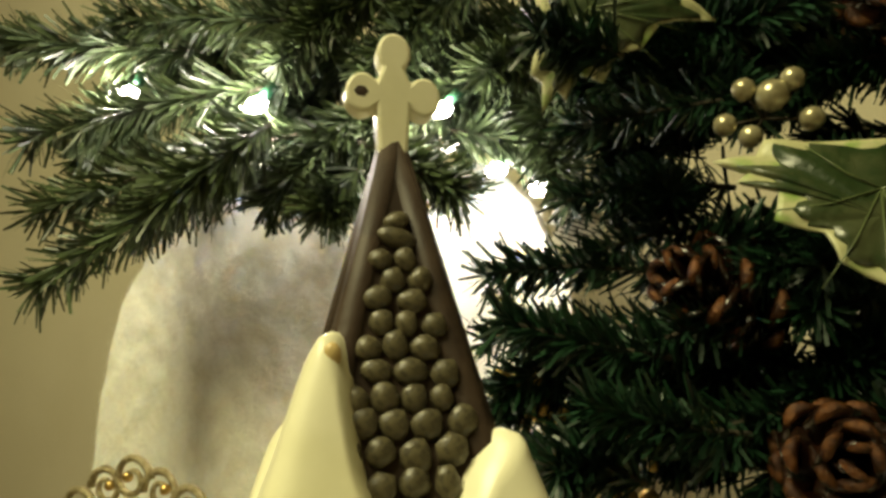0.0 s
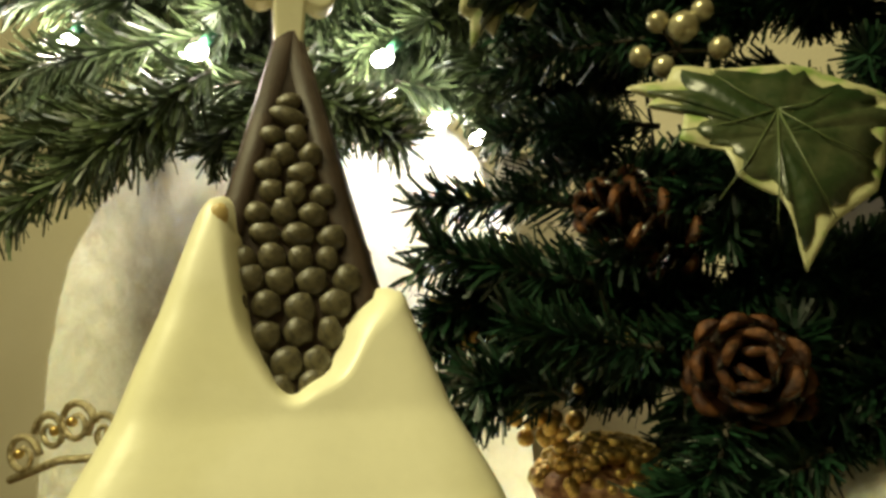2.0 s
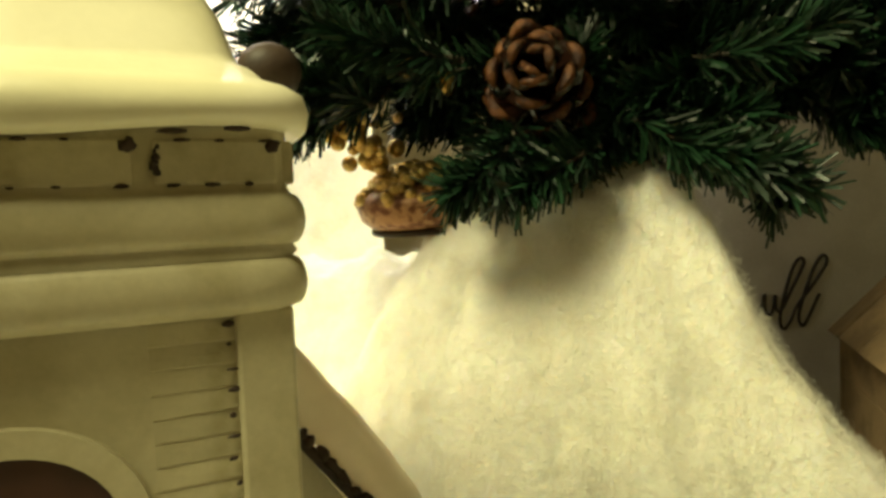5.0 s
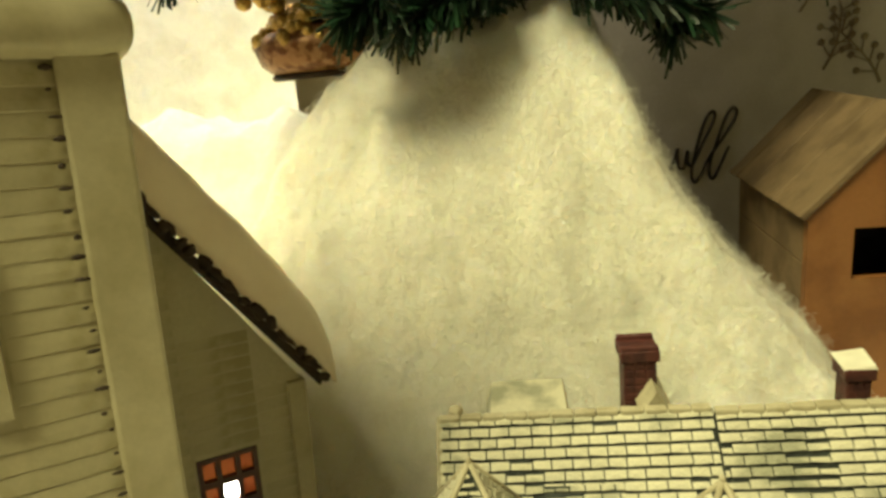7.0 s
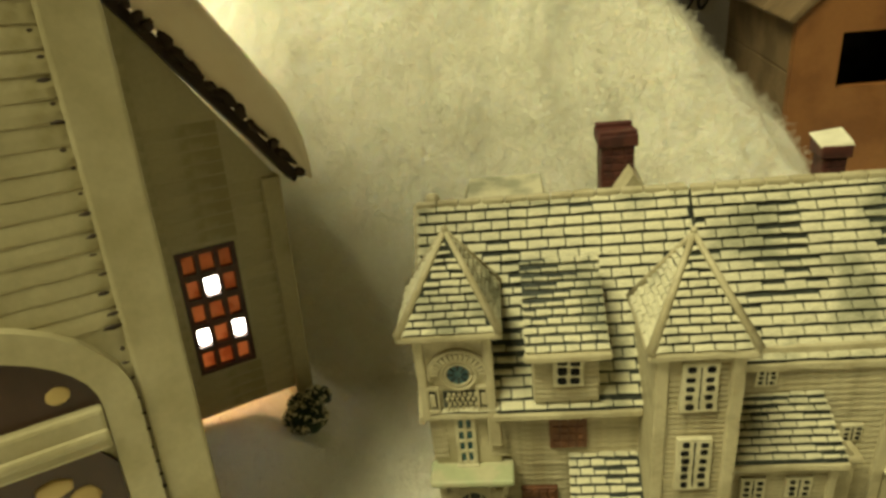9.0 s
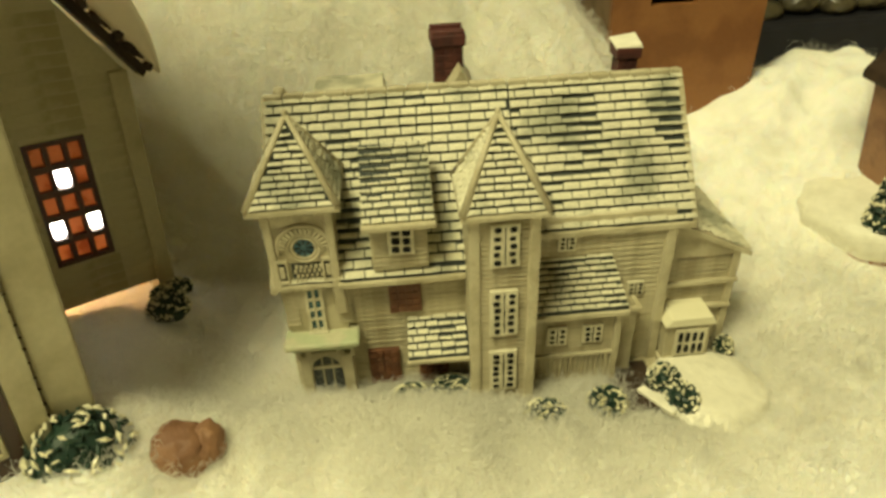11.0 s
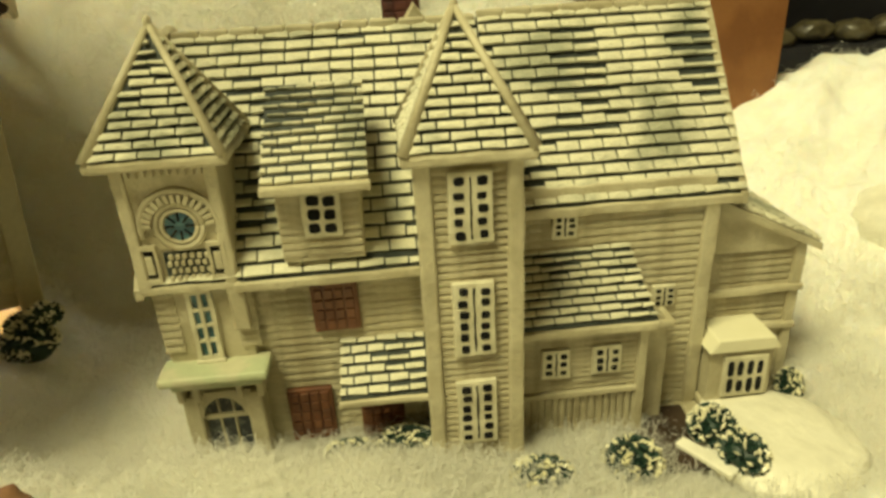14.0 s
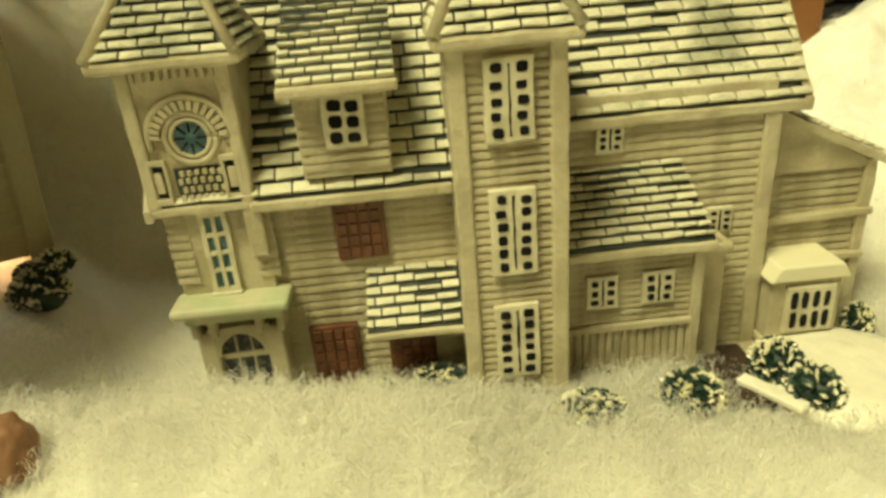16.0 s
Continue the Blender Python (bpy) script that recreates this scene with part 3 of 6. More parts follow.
# tall middle tower
bm = bmesh.new()
add_box(bm, 0.02, 1.24, 0.04, 1.7, -0.75, 4.24, 0.02)
tower = part("middle_tower", bm, M_CREAM, HOUSE)
clapboards(tower, (0.16, 0.03, -0.5), (1, 0, 0), 0.94, (0, -1, 0), 4.65, 0.103, M_BOARD, depth=0.034)
clapboards(tower, (1.245, 0.1, -0.5), (0, 1, 0), 1.5, (1, 0, 0), 4.65, 0.103, M_BOARD, depth=0.034)
for x in (-0.02, 1.08):
    box("corner_board", (x, x + 0.2, -0.05, 0.12, -0.7, 4.25), M_CREAM, tower, 0.03)
for z, h, n in ((3.23, 0.84, 5), (1.62, 1.0, 6), (0.18, 0.95, 6)):
    casement(tower, 0.40, -0.05, z, 0.46, h, 2, n, seed=n + int(z * 10))
pyramid(tower, -0.12, 1.39, -0.13, 1.45, 4.34, (0.60, 0.69, 5.82), 13, 30)

# left tower
bm = bmesh.new()
add_box(bm, -3.70, -2.46, 0.92, 2.2, 2.45, 4.25, 0.02)
add_box(bm, -3.62, -2.42, 1.0, 2.2, -0.75, 2.5, 0.02)
tower1 = part("left_tower", bm, M_CREAM, HOUSE)
box("belt", (-3.76, -2.38, 0.84, 1.2, 2.40, 2.52), M_CREAM, tower1, 0.03)
for x in (-3.74, -2.60):
    box("corner_board", (x, x + 0.16, 0.84, 1.0, 2.5, 4.2), M_CREAM, tower1, 0.03)
# round window with its arch of short blocks
for i in range(15):
    a = math.pi * (i + 0.5) / 15
    m = Matrix.Translation((-3.04 + 0.40 * math.cos(a), 0.86, 3.36 + 0.39 * math.sin(a))) @ Matrix.Rotation(math.pi / 2 - a, 4, "Y")
    bmk = bmesh.new()
    add_box(bmk, -0.028, 0.028, -0.04, 0.05, -0.06, 0.06, 0.01)
    bmesh.ops.transform(bmk, matrix=m, verts=bmk.verts)
    part("arch_block", bmk, M_CREAM, tower1)
for rr, wd in ((0.49, 0.045), (0.30, 0.04), (0.225, 0.03)):
    tube("arch_mould", [(-3.04 + rr * math.cos(a), 0.88, 3.36 + rr * math.sin(a)) for a in np.linspace(-0.25 if rr > 0.3 else 0, math.pi + (0.25 if rr > 0.3 else math.pi), 25)], wd, M_CREAM, tower1)
bmk = bmesh.new()
bmesh.ops.create_cone(bmk, cap_ends=True, segments=24, radius1=0.205, radius2=0.205, depth=0.05, matrix=Matrix.Translation((-3.04, 0.91, 3.36)) @ Matrix.Rotation(math.pi / 2, 4, "X"))
rose = part("rose_window", bmk, M_BLUE, tower1, "round blue painted window")
for i in range(8):
    a = i * math.tau / 8
    tube("tracery", [(-3.04 + 0.07 * math.cos(a), 0.875, 3.36 + 0.07 * math.sin(a)), (-3.04 + 0.21 * math.cos(a), 0.875, 3.36 + 0.21 * math.sin(a))], 0.014, M_DARK, rose, sides=5)
for x in (-3.64, -2.76):
    box("panel_recess", (x + 0.04, x + 0.2, 0.88, 0.94, 2.66, 3.04), M_DARK, tower1, 0)
    for d in ((x, x + 0.045, 2.6, 3.1), (x + 0.195, x + 0.24, 2.6, 3.1), (x, x + 0.24, 2.56, 2.64), (x, x + 0.24, 3.06, 3.13), (x + 0.075, x + 0.165, 2.72, 2.98)):
        box("panel_frame", (d[0], d[1], 0.84, 0.93, d[2], d[3]), M_CREAM, tower1, 0.01)
for i in range(6):
    for j in range(4):
        box("lattice_tile", (-3.31 + i * 0.092 + (j % 2) * 0.04, -3.25 + i * 0.092 + (j % 2) * 0.04, 0.86, 0.93, 2.58 + j * 0.105, 2.655 + j * 0.105), M_CREAM, tower1, 0.01)
box("lattice_ground", (-3.34, -2.74, 0.90, 0.94, 2.55, 3.0), M_ROOFDARK, tower1, 0)
box("spandrel", (-3.62, -2.56, 0.905, 0.94, 3.05, 4.1), M_BOARD, tower1, 0)
for i in range(12):
    box("dentil", (-3.66 + i * 0.1, -3.61 + i * 0.1, 0.84, 0.95, 4.05, 4.17), M_CREAM, tower1, 0.01)
window(tower1, -3.17, 0.98, 1.32, 0.26, 1.02, 2, 4, bar=0.05, glass=M_BLUE)
for x in (-3.66, -2.60):
    clapboards(tower1, (x, 1.0, 1.4), (1, 0, 0), 0.28, (0, -1, 0), 1.0, 0.12, M_BOARD, depth=0.03)
box("pilaster", (-2.62, -2.40, 0.86, 1.1, 1.75, 2.42), M_CREAM, tower1, 0.03)
box("canopy", (-3.74, -2.22, 0.52, 1.1, 1.10, 1.24), M_GREENISH, tower1, 0.05, "pale verdigris canopy over the door")
box("canopy_bed", (-3.62, -2.34, 0.66, 1.1, 0.94, 1.12), M_GREENISH, tower1, 0.04)
for x in (-3.58, -3.35, -2.75, -2.45):
    box("bracket", (x, x + 0.1, 0.70, 1.0, 0.72, 0.96), M_CREAM, tower1, 0.02)
for x in (-3.56, -2.66):
    box("jamb", (x, x + 0.24, 0.78, 1.1, -0.75, 0.75), M_CREAM, tower1, 0.03)
arch = [(-3.30 + 0.3 * (1 - math.cos(a)), 0.36 + 0.32 * math.sin(a)) for a in np.linspace(0, math.pi, 13)]
prism("door_head", [(-3.42, 0.30)] + [(-3.42, 0.80), (-2.58, 0.80), (-2.58, 0.30)] + [(x, z) for x, z in reversed(arch)], 0.80, 0.95, M_CREAM, tower1)
door = prism("door", [(-3.32, -0.75), (-2.68, -0.75)] + [(x, z) for x, z in reversed(arch)], 0.90, 0.97, M_DOORBLUE, tower1)
box("door_bar", (-3.32, -2.68, 0.86, 0.93, 0.28, 0.36), M_CREAM, door, 0.01)
for k in range(1, 3):
    box("muntin", (-3.32 + 0.21 * k, -3.29 + 0.21 * k, 0.87, 0.92, -0.7, 0.62), M_CREAM, door, 0.005)
pyramid(tower1, -3.92, -2.29, 0.68, 2.3, 4.30, (-3.05, 1.45, 5.76), 13, 50)

# dormer
dorm = bmesh.new()
add_box(dorm, -1.80, -0.70, 0.86, 2.4, 2.72, 3.95, 0.02)
dormer = part("dormer", dorm, M_CREAM, HOUSE)
clapboards(dormer, (-1.78, 0.86, 2.8), (1, 0, 0), 1.06, (0, -1, 0), 1.1, 0.11, M_BOARD, depth=0.03)
casement(dormer, -1.42, 0.80, 3.12, 0.42, 0.56, 2, 3, False, (0.76, 0.76), 3)
dd = Vector((0, 0.62 - 2.05, 3.88 - 4.86))
bmd = mesh([(-1.88, 0.66, 3.90), (-0.58, 0.66, 3.90), (-0.58, 2.05, 4.84), (-1.88, 2.05, 4.84), (-1.88, 0.66, 3.80), (-0.58, 0.66, 3.80), (-0.58, 2.05, 4.2), (-1.88, 2.05, 4.2)],
           [(0, 1, 2, 3), (7, 6, 5, 4), (0, 4, 5, 1), (1, 5, 6, 2), (2, 6, 7, 3), (3, 7, 4, 0)])
droof = part("dormer_roof", bmd, M_ROOFDARK, dormer)
shingles(droof, (-1.90, 2.06, 4.85), (1, 0, 0), dd, lambda v: (0, 1.34), 11, dd.length / 11, 0.27, 70, brushed=0.42)
box("dormer_eave", (-1.92, -0.54, 0.56, 0.72, 3.74, 3.88), M_CREAM, droof, 0.04)

# shutters
for x, z, w, h in ((-1.55, 1.50, 0.66, 0.90), (-2.12, -0.42, 0.68, 0.94), (-1.04, -0.50, 0.66, 0.76)):
    bmk = bmesh.new()
    add_box(bmk, x, x + w, 1.02, 1.12, z, z + h, 0.02)
    sh = part("shutter", bmk, M_SHUTTER, HOUSE, "reddish-brown panelled shutter")
    for i in range(4):
        for j in range(5):
            box("panel", (x + 0.05 + i * (w - 0.08) / 4, x + 0.02 + (i + 1) * (w - 0.08) / 4, 0.99, 1.03, z + 0.05 + j * (h - 0.08) / 5, z + 0.03 + (j + 1) * (h - 0.08) / 5), M_SHUTTER, sh, 0.012)
# porch roof
prism_p = mesh([(-1.25, 0.44, 0.72), (0.02, 0.44, 0.70), (0.02, 1.14, 1.30), (-1.18, 1.14, 1.32), (-1.25, 0.44, 0.60), (0.02, 0.44, 0.60), (0.02, 1.14, 0.9), (-1.18, 1.14, 0.9)],
               [(0, 1, 2, 3), (7, 6, 5, 4), (0, 4, 5, 1), (1, 5, 6, 2), (2, 6, 7, 3), (3, 7, 4, 0)])
porch = part("porch_roof", prism_p, M_ROOFDARK, HOUSE)
shingles(porch, (-1.22, 1.14, 1.32), (1, 0, 0), (0, -0.7, -0.6), lambda v: (-0.04 * v, 1.22), 6, 0.153, 0.27, 80, brushed=0.35)
box("porch_eave", (-1.28, 0.02, 0.38, 0.50, 0.58, 0.68), M_CREAM, porch, 0.03)
# lean-to
bm = bmesh.new()
add_box(bm, 1.25, 3.20, 0.66, 1.4, -0.75, 1.62, 0.02)
lean = part("lean_to", bm, M_CREAM, HOUSE)
clapboards(lean, (1.27, 0.66, 0.34), (1, 0, 0), 1.9, (0, -1, 0), 1.15, 0.096, M_BOARD, depth=0.028)
box("belt", (1.25, 3.24, 0.58, 0.7, 0.22, 0.32), M_CREAM, lean, 0.02)
for i in range(17):
    box("slat", (1.29 + i * 0.112, 1.375 + i * 0.112, 0.62, 0.69, -0.7, 0.24), M_BOARD, lean, 0.02)
box("corner_board", (3.10, 3.24, 0.58, 0.75, -0.7, 1.5), M_CREAM, lean, 0.02)
for x in (1.70, 2.46):
    casement(lean, x, 0.60, 0.63, 0.36, 0.42, 2, 3, True, (0.7, 0.6), int(x * 10), 0.05)
bml = mesh([(1.25, 0.50, 1.56), (3.32, 0.50, 1.50), (3.10, 1.32, 2.36), (1.25, 1.32, 2.36), (1.25, 0.50, 1.44), (3.32, 0.50, 1.38), (3.2, 1.32, 1.5), (1.25, 1.32, 1.5)],
           [(0, 1, 2, 3), (7, 6, 5, 4), (0, 4, 5, 1), (1, 5, 6, 2), (2, 6, 7, 3), (3, 7, 4, 0)])
lroof = part("lean_to_roof", bml, M_ROOFDARK, lean)
shingles(lroof, (1.25, 1.32, 2.38), (1, 0, 0), (0, -0.82, -0.84), lambda v: (0, 1.86 + 0.18 * v), 9, 0.13, 0.29, 90, brushed=0.16)
box("lean_to_eave", (1.25, 3.34, 0.44, 0.54, 1.36, 1.49), M_CREAM, lroof, 0.03)
casement(bm_right, 1.98, 1.24, 2.58, 0.30, 0.32, 2, 3, True, (0.7, 0.6), 8, 0.05)
casement(bm_right, 3.55, 1.24, 1.28, 0.30, 0.32, 2, 3, True, (0.7, 0.6), 9, 0.05)
# buttress by the side door
prism("buttress", [(3.30, -0.7), (3.66, -0.7), (3.66, 1.22), (3.48, 1.40), (3.34, 1.60), (3.30, 1.55)], 0.86, 1.3, M_CREAM, HOUSE, 0.03)
box("buttress_cap", (3.28, 3.74, 0.78, 1.3, 1.12, 1.26), M_CREAM, HOUSE, 0.04)
# wing
bm = bmesh.new()
add_box(bm, 4.36, 6.05, 1.62, 4.4, -0.75, 2.0, 0.02)
wing = part("side_wing", bm, M_CREAM, HOUSE)
clapboards(wing, (4.4, 1.62, 0.6), (1, 0, 0), 1.62, (0, -1, 0), 1.5, 0.125, M_BOARD, depth=0.03)
clapboards(wing, (6.05, 1.62, -0.6), (0, 1, 0), 2.7, (1, 0, 0), 2.5, 0.125, M_BOARD, depth=0.03)
box("string_course", (4.4, 6.14, 1.5, 1.72, 1.14, 1.26), M_CREAM, wing, 0.03)
box("string_course", (4.4, 6.12, 1.5, 1.72, 0.46, 0.58), M_CREAM, wing, 0.03)
box("corner_board", (5.92, 6.10, 1.54, 1.74, -0.7, 2.0), M_CREAM, wing, 0.03)
bmw = mesh([(4.36, 1.45, 2.92), (6.28, 1.45, 1.98), (6.28, 4.5, 1.98), (4.36, 4.5, 2.92), (4.36, 1.45, 2.78), (6.28, 1.45, 1.86), (6.28, 4.5, 1.86), (4.36, 4.5, 2.78)],
           [(0, 1, 2, 3), (7, 6, 5, 4), (0, 4, 5, 1), (1, 5, 6, 2), (2, 6, 7, 3), (3, 7, 4, 0)])
wroof = part("wing_roof", bmw, M_CREAM, wing)
shingles(wroof, (4.38, 1.5, 2.94), (0, 1, 0), (1.9, 0, -0.94), lambda v: (0, 2.9), 12, 0.177, 0.34, 95, True)
prism("wing_gable", [(4.36, 1.9), (6.1, 1.9), (4.36, 2.85)], 1.55, 1.70, M_CREAM, wing)
# bay window
bm = bmesh.new()
add_box(bm, 4.45, 5.48, 0.98, 1.7, -0.46, 0.52, 0.03)
bay = part("bay_window", bm, M_CREAM, HOUSE)
prism("bay_roof", [(4.38, 0.50), (5.56, 0.50), (5.42, 0.74), (4.52, 0.74)], 0.90, 1.7, M_SNOW, bay, 0.03)
casement(bay, 4.70, 0.94, -0.30, 0.64, 0.66, 4, 2, False, (0.6, 0.78), 5)
box("bay_sill", (4.40, 5.56, 0.88, 1.7, -0.56, -0.44), M_CREAM, bay, 0.03)
# chimneys
for x0, x1, y0, y1, z0, z1 in ((-0.20, 0.42, 4.15, 4.75, 4.0, 6.30), (3.66, 4.08, 3.7, 4.14, 4.6, 5.93)):
    bm = bmesh.new()
    add_box(bm, x0, x1, y0, y1, z0, z1 - 0.28, 0.02)
    add_box(bm, x0 - 0.06, x1 + 0.06, y0 - 0.06, y1 + 0.06, z1 - 0.30, z1 - 0.06, 0.03)
    ch = part("chimney", bm, M_BRICK, HOUSE, "dark red brick chimney")
    n = 0
    z = z0 + 0.05
    while z < z1 - 0.36:
        for k in range(3):
            sx = (x1 - x0) / 3
            o = (n % 2) * sx * 0.3
            box("brick", (x0 + k * sx + 0.015, x0 + (k + 1) * sx - 0.015, y0 - 0.02, y0 + 0.04, z, z + 0.13), M_BRICK, ch, 0.01)
        z += 0.165
        n += 1
    if x0 > 1:
        bmc = bmesh.new()
        add_box(bmc, -0.27, 0.27, -0.26, 0.28, -0.07, 0.02, 0.03)
        for v in bmc.verts:
            v.co += noise.noise_vector(v.co * 5) * 0.06
        bmesh.ops.transform(bmc, verts=bmc.verts, matrix=Matrix.Translation(((x0 + x1) / 2, (y0 + y1) / 2, z1)) @ Matrix.Rotation(0.22, 4, "X") @ Matrix.Rotation(-0.2, 4, "Y"))
        part("snow_cap", bmc, M_SNOWWHITE, ch, "slanting crust of white snow")
    else:
        box("chimney_rim", (x0 - 0.04, x1 + 0.04, y0 - 0.04, y0 + 0.1, z1 - 0.08, z1 + 0.02), M_BRICK, ch, 0.02)
        box("chimney_rim", (x0 - 0.04, x1 + 0.04, y1 - 0.1, y1 + 0.04, z1 - 0.08, z1 + 0.02), M_BRICK, ch, 0.02)
prism("small_gable", [(0.0, 5.2), (0.62, 5.2), (0.31, 5.66)], 3.6, 5.0, M_CREAM, HOUSE)
prism("back_roof", [(-2.95, 4.8), (-1.25, 4.8), (-1.32, 5.20), (-2.82, 5.20)], 3.7, 5.2, M_SHINGLE, HOUSE, 0.03)
blob("knob", (-3.45, 3.6, 5.44), (0.15, 0.15, 0.14), M_CREAM, HOUSE, sub=2)
# resin foot with snow
bm = bmesh.new()
bmesh.ops.create_icosphere(bm, subdivisions=4, radius=1)
for v in bm.verts:
    k = 1 + 0.10 * noise.noise(v.co * 3) + 0.05 * noise.noise(v.co * 9)
    v.co = Vector((5.15 + 1.22 * v.co.x * k, 0.1 + 1.28 * v.co.y * k, -0.58 + 0.26 * v.co.z * k))
part("snow_base", bm, M_SNOWWHITE, HOUSE, "white painted snow foot", smooth=True)
box("foundation", (-3.9, 6.0, 0.9, 5.6, -0.80, -0.62), M_CREAM, HOUSE, 0.03)
box("path", (3.0, 4.1, -0.3, 1.1, -0.66, -0.52), M_BROWN, HOUSE, 0.05)
bmk = bmesh.new()
add_box(bmk, -0.46, 0.46, -0.11, 0.11, -0.05, 0.05, 0.03)
bmesh.ops.transform(bmk, verts=bmk.verts, matrix=Matrix.Translation((3.92, -0.22, -0.46)) @ Matrix.Rotation(radians(-58), 4, "Z"))
part("plank_step", bmk, M_SNOWWHITE, HOUSE, "white painted kerb along the hedge")


def bush(parent, loc, size, seed, top=False, label="dark green bush tipped with snow", name="bush"):
    """Dark clumps of leaves with dabs of snow on top."""
    rnd = random.Random(seed)
    v, f = [], []
    core = blob(name, loc, [s * 0.82 for s in size], M_BUSH, parent, label if not top else "", 0.35, seed, 3)
    if top:
        tagged(core, label, "bush")
    for mat, nm, n in ((M_BUSH, "foliage", 150), (M_SNOW, "snow_crust", 70)):
        v, f = [], []
        for _ in range(n):
            th, ph = rnd.random() * math.tau, math.asin(rnd.uniform(-0.2 if nm == "foliage" else 0.05, 1))
            d = Vector((math.cos(th) * math.cos(ph), math.sin(th) * math.cos(ph), math.sin(ph)))
            c = Vector(loc) + Vector([a * b for a, b in zip(d, size)]) * (0.92 if nm == "foliage" else 0.97)
            t = d.orthogonal().normalized()
            t.rotate(Matrix.Rotation(rnd.random() * math.tau, 3, d))
            b = d.cross(t)
            ln, wd = rnd.uniform(0.07, 0.15) * max(size) ** 0.5, rnd.uniform(0.03, 0.05) * max(size) ** 0.5
            k = len(v)
            v += [tuple(c - t * ln), tuple(c + b * wd + d * 0.03), tuple(c + t * ln + d * 0.02), tuple(c - b * wd + d * 0.03), tuple(c + d * 0.07), tuple(c - d * 0.05)]
            f += [(k, k + 1, k + 4), (k + 1, k + 2, k + 4), (k + 2, k + 3, k + 4), (k + 3, k, k + 4), (k + 1, k, k + 5), (k + 2, k + 1, k + 5), (k + 3, k + 2, k + 5), (k, k + 3, k + 5)]
        raw(nm, v, f, mat, core, kind="stuff")
    return core


bush(HOUSE, (1.42, -0.50, -0.22), (0.46, 0.3, 0.26), 1)
bush(HOUSE, (2.78, -0.30, -0.34), (0.42, 0.34, 0.40), 2)
bush(HOUSE, (4.22, 0.26, -0.36), (0.34, 0.36, 0.34), 3, label="dark green hedge dusted with snow")
bush(HOUSE, (4.42, -0.30, -0.38), (0.32, 0.40, 0.28), 7, label="dark green hedge dusted with snow")
bush(HOUSE, (-0.38, 0.60, -0.34), (0.42, 0.26, 0.28), 4)
bush(HOUSE, (-1.25, 0.60, -0.44), (0.42, 0.24, 0.2), 5)
bush(HOUSE, (6.0, 1.2, -0.52), (0.2, 0.2, 0.35), 6)
for ob in list(HOUSE.children):
    ob.matrix_basis = OFF @ ob.matrix_basis

# ---- the church ----
LEAN = Matrix.Rotation(radians(2.3), 4, "Y") @ Matrix.Rotation(radians(-4.6), 4, "X") @ Matrix.Rotation(radians(36), 4, "Z")
CH = thing("miniature_church", (-6.87, -1.2, 0), "cream glazed miniature church with snowy stone spire and lit window", "church", turn=LEAN)
bm = bmesh.new()
add_box(bm, -6.0, -0.02, 0.05, 6.0, -0.9, 12.53, 0.03)
ctower = part("bell_tower", bm, M_CHURCH, CH)
for x0, x1, y0, y1 in ((-0.62, 0.06, -0.06, 0.3), (-0.3, 0.06, 0.0, 0.62), (-6.06, -5.38, -0.06, 0.3), (-0.3, 0.06, 5.4, 6.06)):
    box("corner_board", (x0, x1, y0, y1, -0.9, 12.48), M_CHURCH, ctower, 0.05)
W0, W1 = -4.85, -1.15
clapboards(ctower, (-1.1, 0.05, -0.6), (1, 0, 0), 0.5, (0, -1, 0), 6.0, 0.27, M_CHBOARD, depth=0.016)
clapboards(ctower, (-5.4, 0.05, -0.6), (1, 0, 0), 0.5, (0, -1, 0), 6.0, 0.27, M_CHBOARD, depth=0.016)
clapboards(ctower, (-5.4, 0.05, 5.9), (1, 0, 0), 4.8, (0, -1, 0), 2.4, 0.27, M_CHBOARD, depth=0.016)
clapboards(ctower, (-1.55, 0.05, 8.3), (1, 0, 0), 0.95, (0, -1, 0), 4.1, 0.27, M_CHBOARD, depth=0.016)
clapboards(ctower, (-5.4, 0.05, 8.3), (1, 0, 0), 0.95, (0, -1, 0), 4.1, 0.27, M_CHBOARD, depth=0.016)
clapboards(ctower, (0.0, 0.6, 0), (0, 1, 0), 4.8, (1, 0, 0), 12.4, 0.27, M_CHBOARD, depth=0.016)


def arch_poly(cx, hw, z0, zs, ry, n=20):
    return [(cx - hw, z0), (cx + hw, z0)] + [(cx + hw * math.cos(a), zs + ry * math.sin(a)) for a in np.linspace(0, math.pi, n)]


def arch_frame(name, cx, hw, z0, zs, ry, w, y0, y1, mat, parent):
    outer, inner = arch_poly(cx, hw + w, z0, zs, ry + w), arch_poly(cx, hw, z0, zs, ry)
    n = len(outer)
    vs = [(x, y, z) for y in (y0, y1) for p in (outer, inner) for x, z in p]
    fs = []
    for i in range(1, n):
        j = (i + 1) % n
        for a, b, flip in ((0, n, False), (2 * n, 3 * n, True)):
            q = (a + i, a + j, b + j, b + i)
            fs.append(q[::-1] if flip else q)
        fs.append((i, 2 * n + i, 2 * n + j, j))
        fs.append((n + i, n + j, 3 * n + j, 3 * n + i))
    bmf = mesh(vs, fs)
    bmesh.ops.recalc_face_normals(bmf, faces=bmf.faces[:])
    return part(name, bmf, mat, parent)


